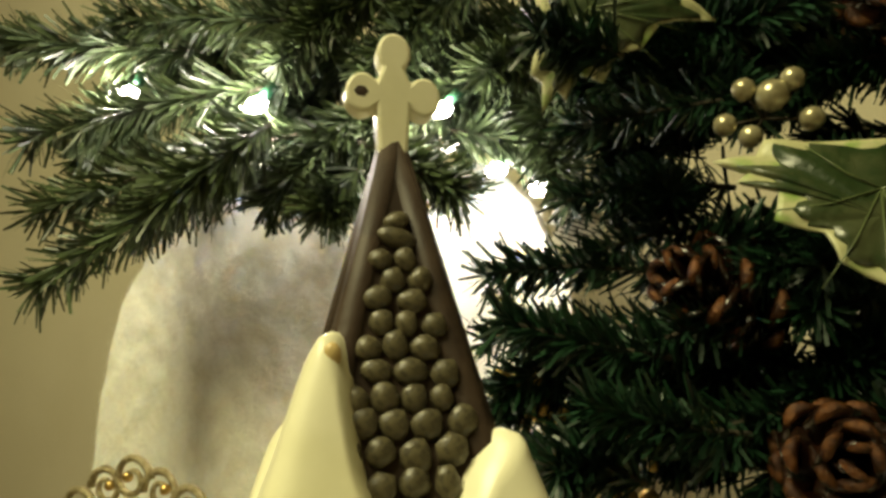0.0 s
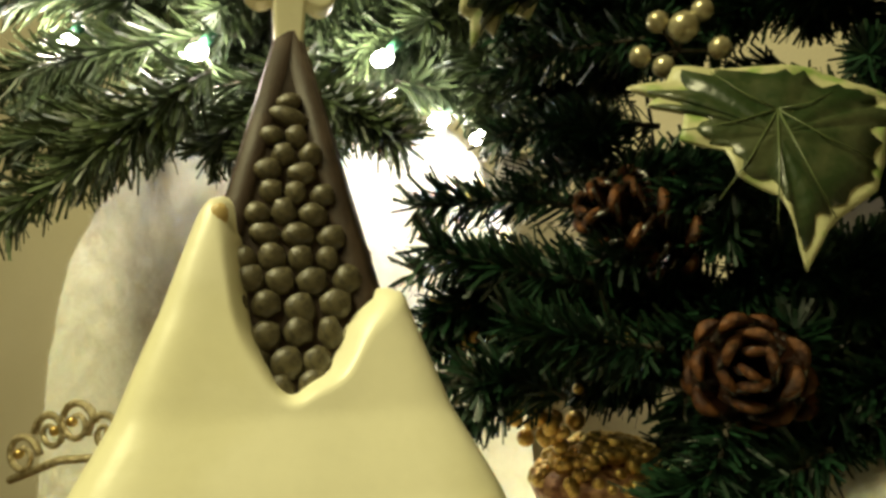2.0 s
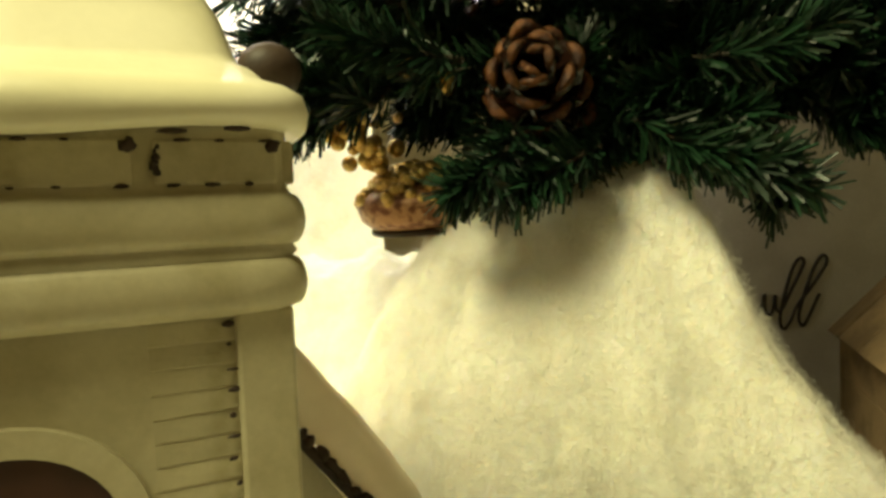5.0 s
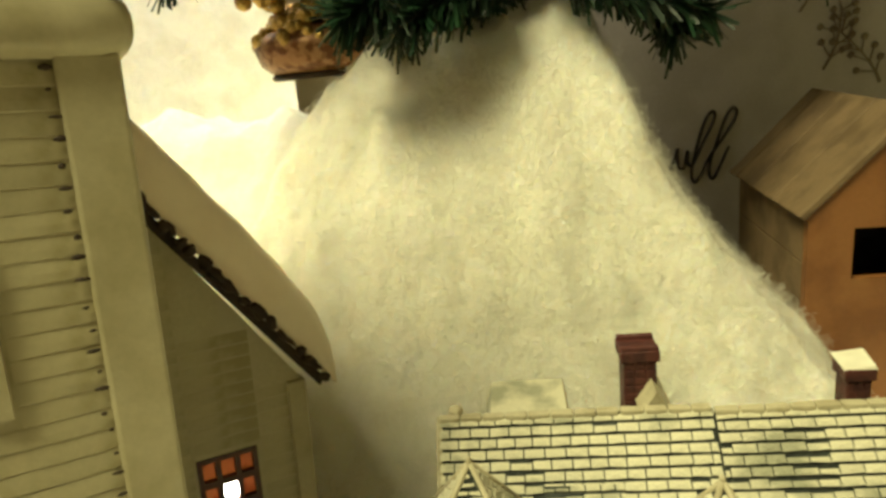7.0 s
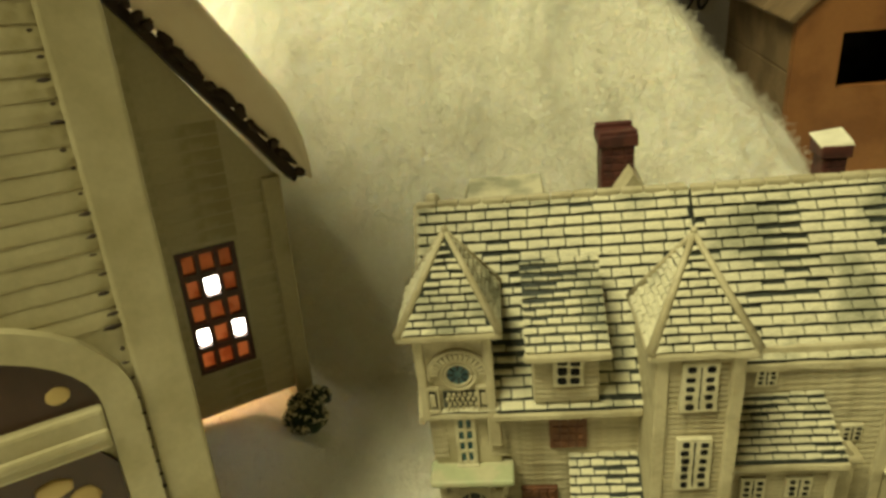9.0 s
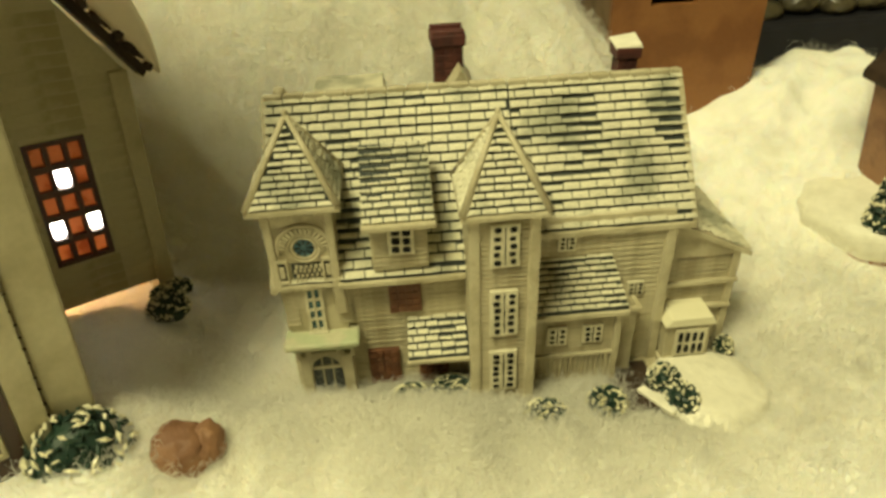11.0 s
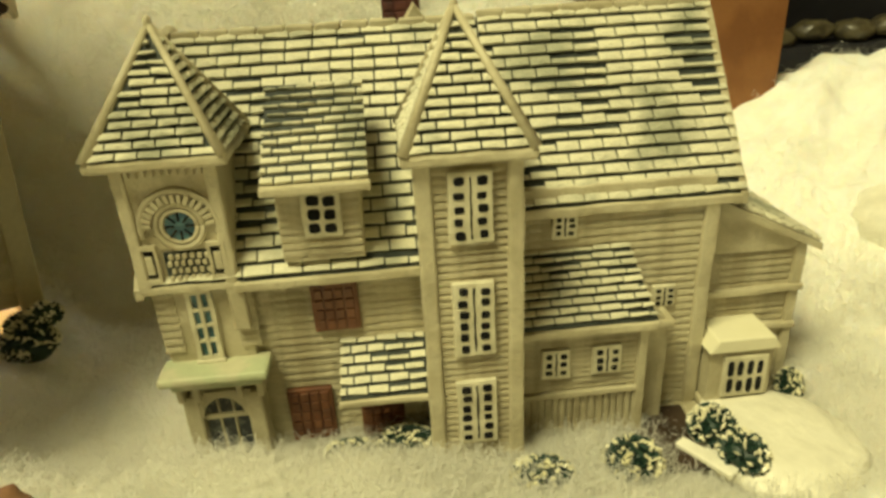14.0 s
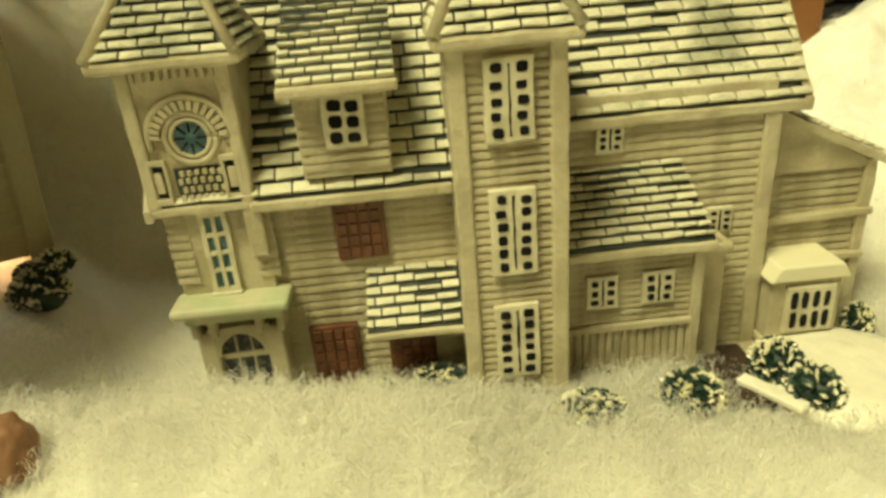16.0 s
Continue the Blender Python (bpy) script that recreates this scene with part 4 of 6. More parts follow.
# doorway: fanlight, bar and double door with painted wreath dabs
arch_frame("doorway_arch", -3.0, 1.91, -0.6, 4.93, 1.15, 0.42, -0.14, 0.2, M_CHURCH, ctower)
fan = prism("fanlight", arch_poly(-3.0, 1.91, 4.88, 4.93, 1.15), -0.02, 0.2, M_DOOR, ctower)
cdoor = prism("church_door", [(-4.88, -0.6), (-1.12, -0.6), (-1.12, 3.95), (-1.35, 4.28), (-4.65, 4.28), (-4.88, 3.95)], -0.02, 0.2, M_DOOR, ctower)
box("transom", (-4.9, -1.1, -0.18, 0.1, 4.28, 4.92), M_CHURCH, ctower, 0.06)
box("transom_mould", (-4.9, -1.1, -0.24, 0.0, 4.45, 4.62), M_CHURCH, ctower, 0.06)
for i, (x, z, a, b) in enumerate(((-1.55, 5.22, 0.15, 0.13), (-2.35, 5.5, 0.16, 0.2), (-3.4, 5.6, 0.25, 0.15))):
    blob("light_dab", (x, -0.03, z), (a, 0.03, b), M_SPOT, fan, rough=0.2, seed=i, sub=2)
for i, (x, z, a, b) in enumerate(((-1.92, 3.88, 0.22, 0.15), (-1.62, 3.58, 0.2, 0.2), (-1.85, 3.3, 0.27, 0.24), (-1.43, 3.2, 0.13, 0.13), (-2.6, 3.4, 0.25, 0.3))):
    blob("light_dab", (x, -0.03, z), (a, 0.03, b), M_SPOT, cdoor, rough=0.2, seed=i + 5, sub=2)
for x in (-2.62, -1.95, -1.35):
    for d in ((x - 0.5, x - 0.42, 1.5, 2.35), (x - 0.08, x, 1.5, 2.35), (x - 0.5, x, 1.45, 1.55), (x - 0.5, x, 2.3, 2.4)):
        box("door_panel_frame", (d[0], d[1], -0.07, 0.02, d[2], d[3]), M_CHURCH, cdoor, 0.02)
# upper window
arch_frame("belfry_arch", -3.0, 1.10, 8.5, 10.2, 1.0, 0.30, -0.08, 0.2, M_CHURCH, ctower)
prism("belfry_louvre", arch_poly(-3.0, 1.10, 8.5, 10.2, 1.0), -0.01, 0.2, M_DOOR, ctower)
# dark chips where the boards meet the corner trim
rnd = random.Random(4)
for k in range(44):
    z = 0.8 + k * 0.268 + rnd.uniform(-0.05, 0.05)
    blob("glaze_chip", (-0.66 - rnd.random() * 0.06, -0.015, z), (rnd.uniform(0.03, 0.17 if z < 6 else 0.10), 0.02, rnd.uniform(0.018, 0.042)), M_BROWN, ctower, rough=0.4, seed=k, sub=1)


# cornice and frieze
def ring(name, prof, mat, parent, half=3.0, c=(-3.0, 3.0), power=14, seg=64):
    """A square moulding: prof holds (out, z) pairs."""
    vs, fs = [], []
    for o, z in prof:
        for k in range(seg):
            a = math.tau * (k + 0.5) / seg
            r = (half + o) / (abs(math.cos(a)) ** power + abs(math.sin(a)) ** power) ** (1 / power)
            vs.append((c[0] + r * math.cos(a), c[1] + r * math.sin(a), z))
    for i in range(len(prof) - 1):
        fs += [(i * seg + k, i * seg + (k + 1) % seg, (i + 1) * seg + (k + 1) % seg, (i + 1) * seg + k) for k in range(seg)]
    return raw(name, vs, fs, mat, parent, smooth=True)


cornice = ring("cornice", [(0.02, 12.42)] + [(0.13 + 0.13 * math.sin(a), 12.78 - 0.30 * math.cos(a)) for a in np.linspace(0, math.pi, 9)]
               + [(0.17, 13.15)] + [(0.13 + 0.14 * math.sin(a), 13.52 - 0.30 * math.cos(a)) for a in np.linspace(0, math.pi, 9)] + [(0.1, 13.9), (0.1, 14.7)], M_CHURCH, CH, power=30, seg=96)
for side in range(2):
    for k in range(4):
        u0 = -5.95 + k * 1.52
        d = (u0, u0 + 1.32, -0.13, 0.0, 13.93, 14.44) if side == 0 else (0.0, 0.17, u0 + 6.0, u0 + 7.3, 13.93, 14.44)
        box("frieze_block", d, M_CHBOARD, cornice, 0.04)
        if side == 0:
            for j in range(9):
                if rnd.random() < 0.7:
                    blob("glaze_chip", (u0 + 0.0 + 0.05 * rnd.random(), -0.14, 13.96 + 0.055 * j), (rnd.uniform(0.02, 0.06), 0.02, rnd.uniform(0.03, 0.06)), M_BROWN, cornice, rough=0.6, seed=j + k * 9, sub=1)
            for j in range(12):
                if rnd.random() < 0.5:
                    blob("glaze_chip", (u0 + 0.1 + 0.1 * j, -0.14, rnd.choice((13.93, 14.42))), (rnd.uniform(0.04, 0.10), 0.02, rnd.uniform(0.015, 0.03)), M_BROWN, cornice, rough=0.6, seed=j + k * 12, sub=1)
            blob("glaze_chip", (u0 + 1.28, -0.145, 14.36), (0.09, 0.02, 0.08), M_BROWN, cornice, rough=0.7, seed=k, sub=2)


def hw(z):
    return 0.17 + 0.235 * (22.05 - z)


def snow_half(z):
    """Half width of the snow skirt at a height."""
    return float(np.interp(z, (15.3, 15.6, 16.35, 17.0, 18.15, 19.5, 20.2), (2.72, 2.56, 2.2, 1.86, 1.46, 1.08, 0.88)))


# spire
AX, AY = -2.7, 3.2
spire = part("spire", mesh([(AX + sx * hw(z), AY + sy * hw(z), z) for z in (14.8, 22.15) for sx, sy in ((-1, -1), (1, -1), (1, 1), (-1, 1))],
                           [(0, 1, 5, 4), (1, 2, 6, 5), (2, 3, 7, 6), (3, 0, 4, 7), (4, 5, 6, 7)]), M_BROWN, CH, "dark spire set with rounded stones")
for sx, sy in ((-1, -1), (1, -1), (1, 1), (-1, 1)):
    pts = [(AX + sx * (hw(z) - 0.15), AY + sy * (hw(z) - 0.15), z) for z in (15.5, 18, 20, 22.1)]
    tube("rib", pts, (0.27, 0.20), M_BROWN, spire, sides=6)
stones = []
for i in range(4):
    bms = bmesh.new()
    bmesh.ops.create_icosphere(bms, subdivisions=2, radius=1)
    for v in bms.verts:
        v.co *= 1 + 0.22 * noise.noise(v.co * 1.5 + Vector((i * 5.0, 0, 0)))
        v.co *= S
    me = bpy.data.meshes.new("stone")
    bms.to_mesh(me)
    bms.free()
    me.materials.append(M_STONE)
    me.polygons.foreach_set("use_smooth", [True] * len(me.polygons))
    stones.append(me)
rnd = random.Random(11)
for face in (0, 1, 2):
    z = 16.9
    turn = Matrix.Translation((AX, AY, 0)) @ Matrix.Rotation(face * math.pi / 2, 4, "Z")
    row = 0
    while z < 21.2:
        inner = hw(z) - 0.24
        h = 0.30 - 0.02 * (z - 16.9)
        n = max(1, round(2 * inner / 0.38))
        for k in range(n):
            u = -inner + 2 * inner * (k + 0.5 + (0.22 if row % 2 else -0.22) * (n > 1)) / n + rnd.uniform(-0.03, 0.03)
            s = inner / n
            m = turn @ Matrix.Translation((u, -hw(z) - 0.01, z + rnd.uniform(-0.04, 0.04))) @ Matrix.Rotation(rnd.uniform(-0.3, 0.3), 4, "Y") \
                @ Matrix.Diagonal((s * rnd.uniform(0.85, 1.08), 0.13, h * rnd.uniform(0.62, 0.78), 1))
            shared("stone", rnd.choice(stones), spire, m)
        z += h * 1.12
        row += 1


# snow over the spire's foot
def snow_top(a):
    """Height of the snow's ragged upper edge at the angle a round the spire."""
    corners = ((-0.75 * math.pi, 19.6), (-0.25 * math.pi, 18.4), (0.25 * math.pi, 18.8), (0.75 * math.pi, 18.4))
    z = 17.2
    for c, zc in corners:
        d = abs((a - c + math.pi) % math.tau - math.pi)
        z = max(z, 17.2 + (zc - 17.2) * math.exp(-(d / 0.36) ** 2.0))
    return z + 0.06 * math.sin(a * 9) + 0.04 * math.sin(a * 17 + 1)


vs, fs = [], []
SEG, UP = 160, 34
prof = [(0.15, 14.52), (0.34, 14.50), (0.46, 14.60), (0.48, 14.78), (0.40, 14.98), (0.22, 15.10), (-0.05, 15.22), (-0.20, 15.38)]
for j in range(len(prof) + UP + 2):
    for k in range(SEG):
        a = -math.pi + math.tau * (k + 0.5) / SEG
        p = 9
        sq = 1 / (abs(math.cos(a)) ** p + abs(math.sin(a)) ** p) ** (1 / p)
        if j < len(prof):
            r, z = 3.0 + prof[j][0] + 0.05 * noise.noise(Vector((math.cos(a) * 3, math.sin(a) * 3, j * 0.3))), prof[j][1] + 0.06 * math.sin(a * 6 + 1) * (j < 3)
        else:
            q = min(1, (j - len(prof) + 1) / UP)
            zt = snow_top(a)
            z = 15.38 + (zt - 15.38) * q
            r = snow_half(z) + 0.03 * noise.noise(Vector((math.cos(a) * 2.5, math.sin(a) * 2.5, z * 0.6)))
            if j >= len(prof) + UP - 1:
                e = j - (len(prof) + UP - 1)
                r, z = (snow_half(zt) - 0.04, (snow_half(zt) + hw(zt)) / 2 - 0.02, hw(zt) - 0.12)[e], zt + (0.0, 0.06, 0.02)[e]
        g = min(1, max(0, (z - 14.9) / 1.2))
        vs.append((-3 + (AX + 3) * g + r * sq * math.cos(a), 3 + (AY - 3) * g + r * sq * math.sin(a), z))
n = len(prof) + UP + 2
for j in range(n - 1):
    fs += [(j * SEG + k, j * SEG + (k + 1) % SEG, (j + 1) * SEG + (k + 1) % SEG, (j + 1) * SEG + k) for k in range(SEG)]
raw("spire_snow", vs, fs, M_SNOW, CH, "smooth cream snow glazed over the spire foot", smooth=True)
for k in range(9):
    blob("glaze_chip", (-5.8 + k * 0.66, -0.30, 14.50 + 0.05 * rnd.random()), (0.16, 0.05, 0.035), M_BROWN, cornice, rough=0.5, seed=k + 40, sub=1)
blob("orange_dab", (AX - 0.86, AY - 1.06, 19.3), (0.11, 0.06, 0.15), M_SPOT, CH, "small orange paint dab", sub=2)
blob("corner_ball", (0.12, 0.95, 15.42), (0.42, 0.42, 0.38), M_BROWN, CH, "dark brown glazed ball", sub=3)
# cross with rounded lobes
out = [(-0.25, 22.0)]
for cx, cz, a0 in ((-0.56, 23.05, -0.7), (0.0, 23.72, -0.7 - math.pi / 2), (0.56, 23.05, -0.7 - math.pi)):
    out += [(cx + 0.32 * math.cos(a0 - q * 4.9 / 12), cz + 0.32 * math.sin(a0 - q * 4.9 / 12)) for q in range(13)]
out.append((0.25, 22.0))
prism("cross", [(AX + 0.76 * x, 1.62 + 0.92 * z) for x, z in out], AY - 0.18, AY + 0.18, M_SNOW, CH, 0.05, "cream cross with rounded ends")
for x, z in ((AX - 0.40, 22.83),):
    blob("cross_hollow", (x - 0.05, AY - 0.14, z), (0.17, 0.05, 0.14), M_BROWN, CH, sub=2)

# nave, with a window opening and bulbs inside
NY = 4.3
bm = bmesh.new()
for d in ((-9.0, 0.74, 1.28, 6.3), (1.89, 3.0, 1.28, 6.3), (0.74, 1.89, 1.28, 2.35), (0.74, 1.89, 5.1, 6.3)):
    add_box(bm, d[0], d[1], NY, NY + 0.3, d[2], d[3])
add_box(bm, 2.7, 3.0, NY + 0.3, 14, -0.9, 6.3)
add_box(bm, -9.0, -8.7, NY + 0.3, 14, -0.9, 6.3)
add_box(bm, -9.0, 3.0, 14, 14.3, -0.9, 6.3)
nave = part("nave_wall", bm, M_CHURCH, CH)
prism("nave_gable", [(-9.0, 6.3), (3.0, 6.3), (-3.0, 15.0)], NY, NY + 0.3, M_CHURCH, CH)
for x, ln, z, h in ((0.05, 0.6, 1.3, 8.3), (2.0, 0.66, 1.3, 5.0)):
    clapboards(nave, (x, NY, z), (1, 0, 0), ln, (0, -1, 0), h, 0.27, M_CHBOARD, depth=0.016)
clapboards(nave, (0.65, NY, 1.3), (1, 0, 0), 1.35, (0, -1, 0), 0.98, 0.27, M_CHBOARD, depth=0.016)
clapboards(nave, (0.65, NY, 5.2), (1, 0, 0), 1.35, (0, -1, 0), 2.4, 0.27, M_CHBOARD, depth=0.016)
box("corner_board", (2.66, 3.06, NY - 0.08, NY + 0.3, -0.3, 6.3), M_CHURCH, nave, 0.04)
x0, x1, z0, z1 = 0.74, 1.89, 2.35, 5.1
dx, dz = (x1 - x0) / 3, (z1 - z0) / 5
bm = lattice([x0 - 0.02, x0 + 0.08] + [x0 + dx * i + s for i in (1, 2) for s in (-0.05, 0.05)] + [x1 - 0.08, x1 + 0.02],
             [z0 - 0.02, z0 + 0.08] + [z0 + dz * i + s for i in (1, 2, 3, 4) for s in (-0.07, 0.07)] + [z1 - 0.08, z1 + 0.02], NY - 0.03, NY + 0.14)
lit = part("lit_window", bm, M_PLUM, nave, "plum framed window glowing orange")
for i in range(3):
    for j in range(5):
        px0, pz0 = x0 + (x1 - x0) * i / 3, z0 + (z1 - z0) * j / 5
        hot = (i, j) in ((1, 3), (0, 1), (2, 1))
        if not hot:
            box("pane", (px0 + 0.02, px0 + (x1 - x0) / 3 - 0.02, NY + 0.10, NY + 0.13, pz0 + 0.02, pz0 + (z1 - z0) / 5 - 0.02), M_AMBER, lit, 0)
        else:
            blob("bulb_end", (px0 + 0.21, NY + 0.12, pz0 + 0.29), (0.20, 0.14, 0.24), M_LAMPHOT, lit, "bright bulb poking through the pane", sub=2)
lamp_ob = lamp("church_inside_bulb", "POINT", (0, 0, 0), 0.20, (1.0, 0.58, 0.28), 0.01)
lamp_ob.matrix_world = CH.matrix_world @ Matrix.Translation(Vector((1.0, 6.8, 2.6)) * S)
# nave roof: dark eave under a thick pad of snow
k = 1.33
E0 = 6.3
bm = mesh([(3.3, y, E0 - 0.17) for y in (NY - 0.25, NY + 0.3)] + [(-3.0, y, E0 - 0.17 + 6.3 * k) for y in (NY - 0.25, NY + 0.3)] + [(3.42, y, E0) for y in (NY - 0.25, NY + 0.3)] + [(-3.0, y, E0 + 6.42 * k) for y in (NY - 0.25, NY + 0.3)],
          [(0, 1, 3, 2), (4, 6, 7, 5), (0, 4, 5, 1), (0, 2, 6, 4), (1, 5, 7, 3)])
part("nave_eave", bm, M_BROWN, CH)
vs, fs = [], []
for i in range(41):
    t = i / 40
    x = 3.55 - 6.55 * t
    zb = E0 - 0.1 + (3.55 - x) * k
    th = 0.98 * (1 - math.exp(-t * 18)) + 0.12 + 0.10 * math.sin(t * 5) + 0.06 * noise.noise(Vector((t * 14, 2, 0)))
    rag = 0.10 * noise.noise(Vector((t * 40, 0, 0)))
    for y, f in ((NY - 0.30, 0.0), (NY - 0.48, 0.2), (NY - 0.50, 0.55), (NY - 0.3, 0.86), (NY + 0.1, 1.0), (8, 1.02), (14.6, 1.0), (14.7, 0.3)):
        vs.append((x + 0.6 * th * f, y, zb + rag * (1 - f) + th * f * 0.55))
for i in range(40):
    fs += [(i * 8 + j, i * 8 + j + 1, (i + 1) * 8 + j + 1, (i + 1) * 8 + j) for j in range(7)]
fs.append(tuple(range(7, -1, -1)))
raw("nave_snow", vs, fs, M_SNOWROOF, CH, "thick snow pad along the nave eave", smooth=True)
for q in range(34):
    x = 3.35 - 5.2 * q / 33 + rnd.uniform(-0.06, 0.06)
    zb = E0 - 0.02 + (3.42 - x) * k
    bmk = bmesh.new()
    bmesh.ops.create_icosphere(bmk, subdivisions=2, radius=1)
    for v in bmk.verts:
        v.co *= 1 + 0.5 * noise.noise(v.co * 1.6 + Vector((q * 4.0, 0, 0)))
    size = (rnd.uniform(0.10, 0.26), 0.07, rnd.uniform(0.05, 0.13))
    bmesh.ops.transform(bmk, verts=bmk.verts, matrix=Matrix.Translation((x, NY - 0.42, zb + 0.02 + rnd.uniform(-0.04, 0.10))) @ Matrix.Rotation(math.atan(k) + rnd.uniform(-0.3, 0.3), 4, "Y") @ Matrix.Diagonal((*size, 1)))
    part("eave_glaze", bmk, M_BROWN, CH, smooth=True)
box("nave_roof_far", (-9.6, -3.0, NY, 14.4, 6.0, 6.2), M_BROWN, CH, 0.02)

# planting and pots beside the church
bush(None, (-6.95, -1.6, 1.10), (0.95, 0.75, 0.9), 21, True, "dark green shrub dusted with snow by the church door")
nave_shrub = bush(None, (-6.90, 3.3, 0.42), (0.52, 0.42, 0.34), 22, True, "small dark shrub with snow flecks at the nave corner")
bush(nave_shrub, (-6.60, 3.5, 0.84), (0.30, 0.30, 0.24), 24)
bush(nave_shrub, (-7.05, 3.5, 0.72), (0.22, 0.22, 0.18), 25)


def lathe(name, prof, loc, mat, parent=None, seg=28, label="", category="", wob=0.0):
    vs = [(loc[0] + r * math.cos(k * math.tau / seg) * (1 + wob * noise.noise(Vector((math.cos(k), math.sin(k), z)))), loc[1] + r * math.sin(k * math.tau / seg), loc[2] + z) for r, z in prof for k in range(seg)]
    fs = [(i * seg + k, i * seg + (k + 1) % seg, (i + 1) * seg + (k + 1) % seg, (i + 1) * seg + k) for i in range(len(prof) - 1) for k in range(seg)]
    return raw(name, vs, fs, mat, parent, label, "", True, category)


pot = blob("clay_ornament", (-5.45, -1.42, 0.74), (0.62, 0.52, 0.52), M_TERRA, None, "rough brown clay ornament half sunk in the cotton snow", 0.14, 3, 4, "", "ornament")
blob("clay_lobe", (-4.98, -1.32, 0.76), (0.32, 0.40, 0.40), M_TERRA, pot, rough=0.15, seed=8, sub=4)

# the brown ceramic house at the edge of the village
fig = thing("ceramic_house", (12.4, 5.2, -0.3), "brown glazed ceramic house on a snowy foot with a green fir", "figurine", turn=Matrix.Rotation(radians(-7), 4, "Y"))
lathe("snow_foot", [(0.02, 0.0), (1.9, 0.0), (2.15, 0.35), (2.25, 0.85), (2.1, 1.12), (1.7, 1.2), (0.02, 1.25)], (0, 0, 0), M_SNOWWHITE, fig, 32, "thick white snow foot", wob=0.12)
lathe("foot_rim", [(1.7, -0.1), (2.05, -0.05), (2.12, 0.3), (1.9, 0.32)], (0, 0, 0), M_TERRA, fig, 32, wob=0.12)
bm = bmesh.new()
add_box(bm, -0.05, 2.3, -0.6, 1.4, 1.0, 4.1, 0.08)
fbody = part("house_body", bm, M_TERRA, fig)
prism("house_roof", [(-0.3, 4.0), (2.6, 4.0), (2.55, 4.25), (1.12, 5.6), (-0.25, 4.25)], -0.85, 1.65, M_BROWN, fig, 0.08)
bmk = bmesh.new()
add_box(bmk, 0.4, 1.2, -0.68, -0.55, 2.3, 3.3, 0.05)
fwin = part("house_window", bmk, M_DARK, fbody)
for k in range(9):
    a = math.pi * (1 + k / 8)
    blob("window_snow", (0.8 + 0.52 * math.cos(a), -0.72, 2.75 + 0.62 * math.sin(a)), (0.17, 0.14, 0.15), M_SNOWWHITE, fwin, rough=0.2, seed=k, sub=2)
for k in range(7):
    a = k * math.tau / 7
    blob("wreath", (0.8 + 0.26 * math.cos(a), -0.74, 3.05 + 0.26 * math.sin(a)), (0.13, 0.09, 0.13), M_BUSH, fwin, rough=0.3, seed=k, sub=2)
for k in range(5):
    bush(fig, (-0.70, -1.30, 1.25 + 0.46 * k), (0.78 - 0.14 * k, 0.66 - 0.12 * k, 0.42), 31 + k, label="dark green glazed fir", name="fir_tier")

# ---- behind the houses ----
nest = thing("wooden_birdhouse", (5.69, 10.4, -0.6), "orange wooden birdhouse with a square dark entrance and weathered plank roof", "birdhouse", turn=Matrix.Rotation(radians(-2), 4, "Z"))
NW, NE, NR, ND = 4.75, 7.45, 9.85, 6.2
part("front_board", lattice([0, 1.16, 2.58, NW], [0, 5.58, 7.02, NE], 0, 0.3), M_WOOD, nest)
prism("front_gable", [(0, NE), (NW, NE), (NW / 2, NR)], 0, 0.3, M_WOOD, nest)
prism("back_gable", [(0, 0), (NW, 0), (NW, NE), (NW / 2, NR), (0, NE)], ND - 0.3, ND, M_WOODGREY, nest)
for x in (0.0, NW - 0.3):
    for z0, z1 in ((0, 3.1), (3.13, 6.0), (6.03, NE)):
        box("side_board", (x, x + 0.3, 0.31, ND - 0.31, z0, z1), M_WOODGREY, nest, 0.03)
box("inside", (0.4, NW - 0.4, 1.6, 1.8, 0, 7.3), M_DARK, nest, 0)
for sgn in (-1, 1):
    for y0, y1 in ((-0.12, 1.9), (1.93, 3.9), (3.93, 5.5), (5.62, 6.5)):
        ex, ez = NW / 2 + sgn * (NW / 2 + 0.12), NE - 0.12
        bm = mesh([(ex, y0, ez), (NW / 2, y0, NR), (NW / 2, y0, NR + 0.34), (ex + sgn * 0.2, y0, ez + 0.14), (ex, y1, ez), (NW / 2, y1, NR), (NW / 2, y1, NR + 0.34), (ex + sgn * 0.2, y1, ez + 0.14)],
                  [(0, 1, 2, 3), (7, 6, 5, 4), (0, 4, 5, 1), (1, 5, 6, 2), (2, 6, 7, 3), (3, 7, 4, 0)])
        bmesh.ops.recalc_face_normals(bm, faces=bm.faces[:])
        bmesh.ops.bevel(bm, geom=bm.edges[:], offset=0.06, segments=2, affect="EDGES", profile=0.5)
        part("roof_plank", bm, M_WOODGREY, nest)

bag = thing("gift_bag", (9.0, 22.5, -0.6), "white paper gift bag printed with twigs and script lettering", "gift bag", turn=Matrix.Rotation(radians(-4), 4, "Z"))
bm = bmesh.new()
add_box(bm, -9.5, 9.5, 0, 5, 0, 22, 0.15)
part("bag_body", bm, M_PAPER, bag)
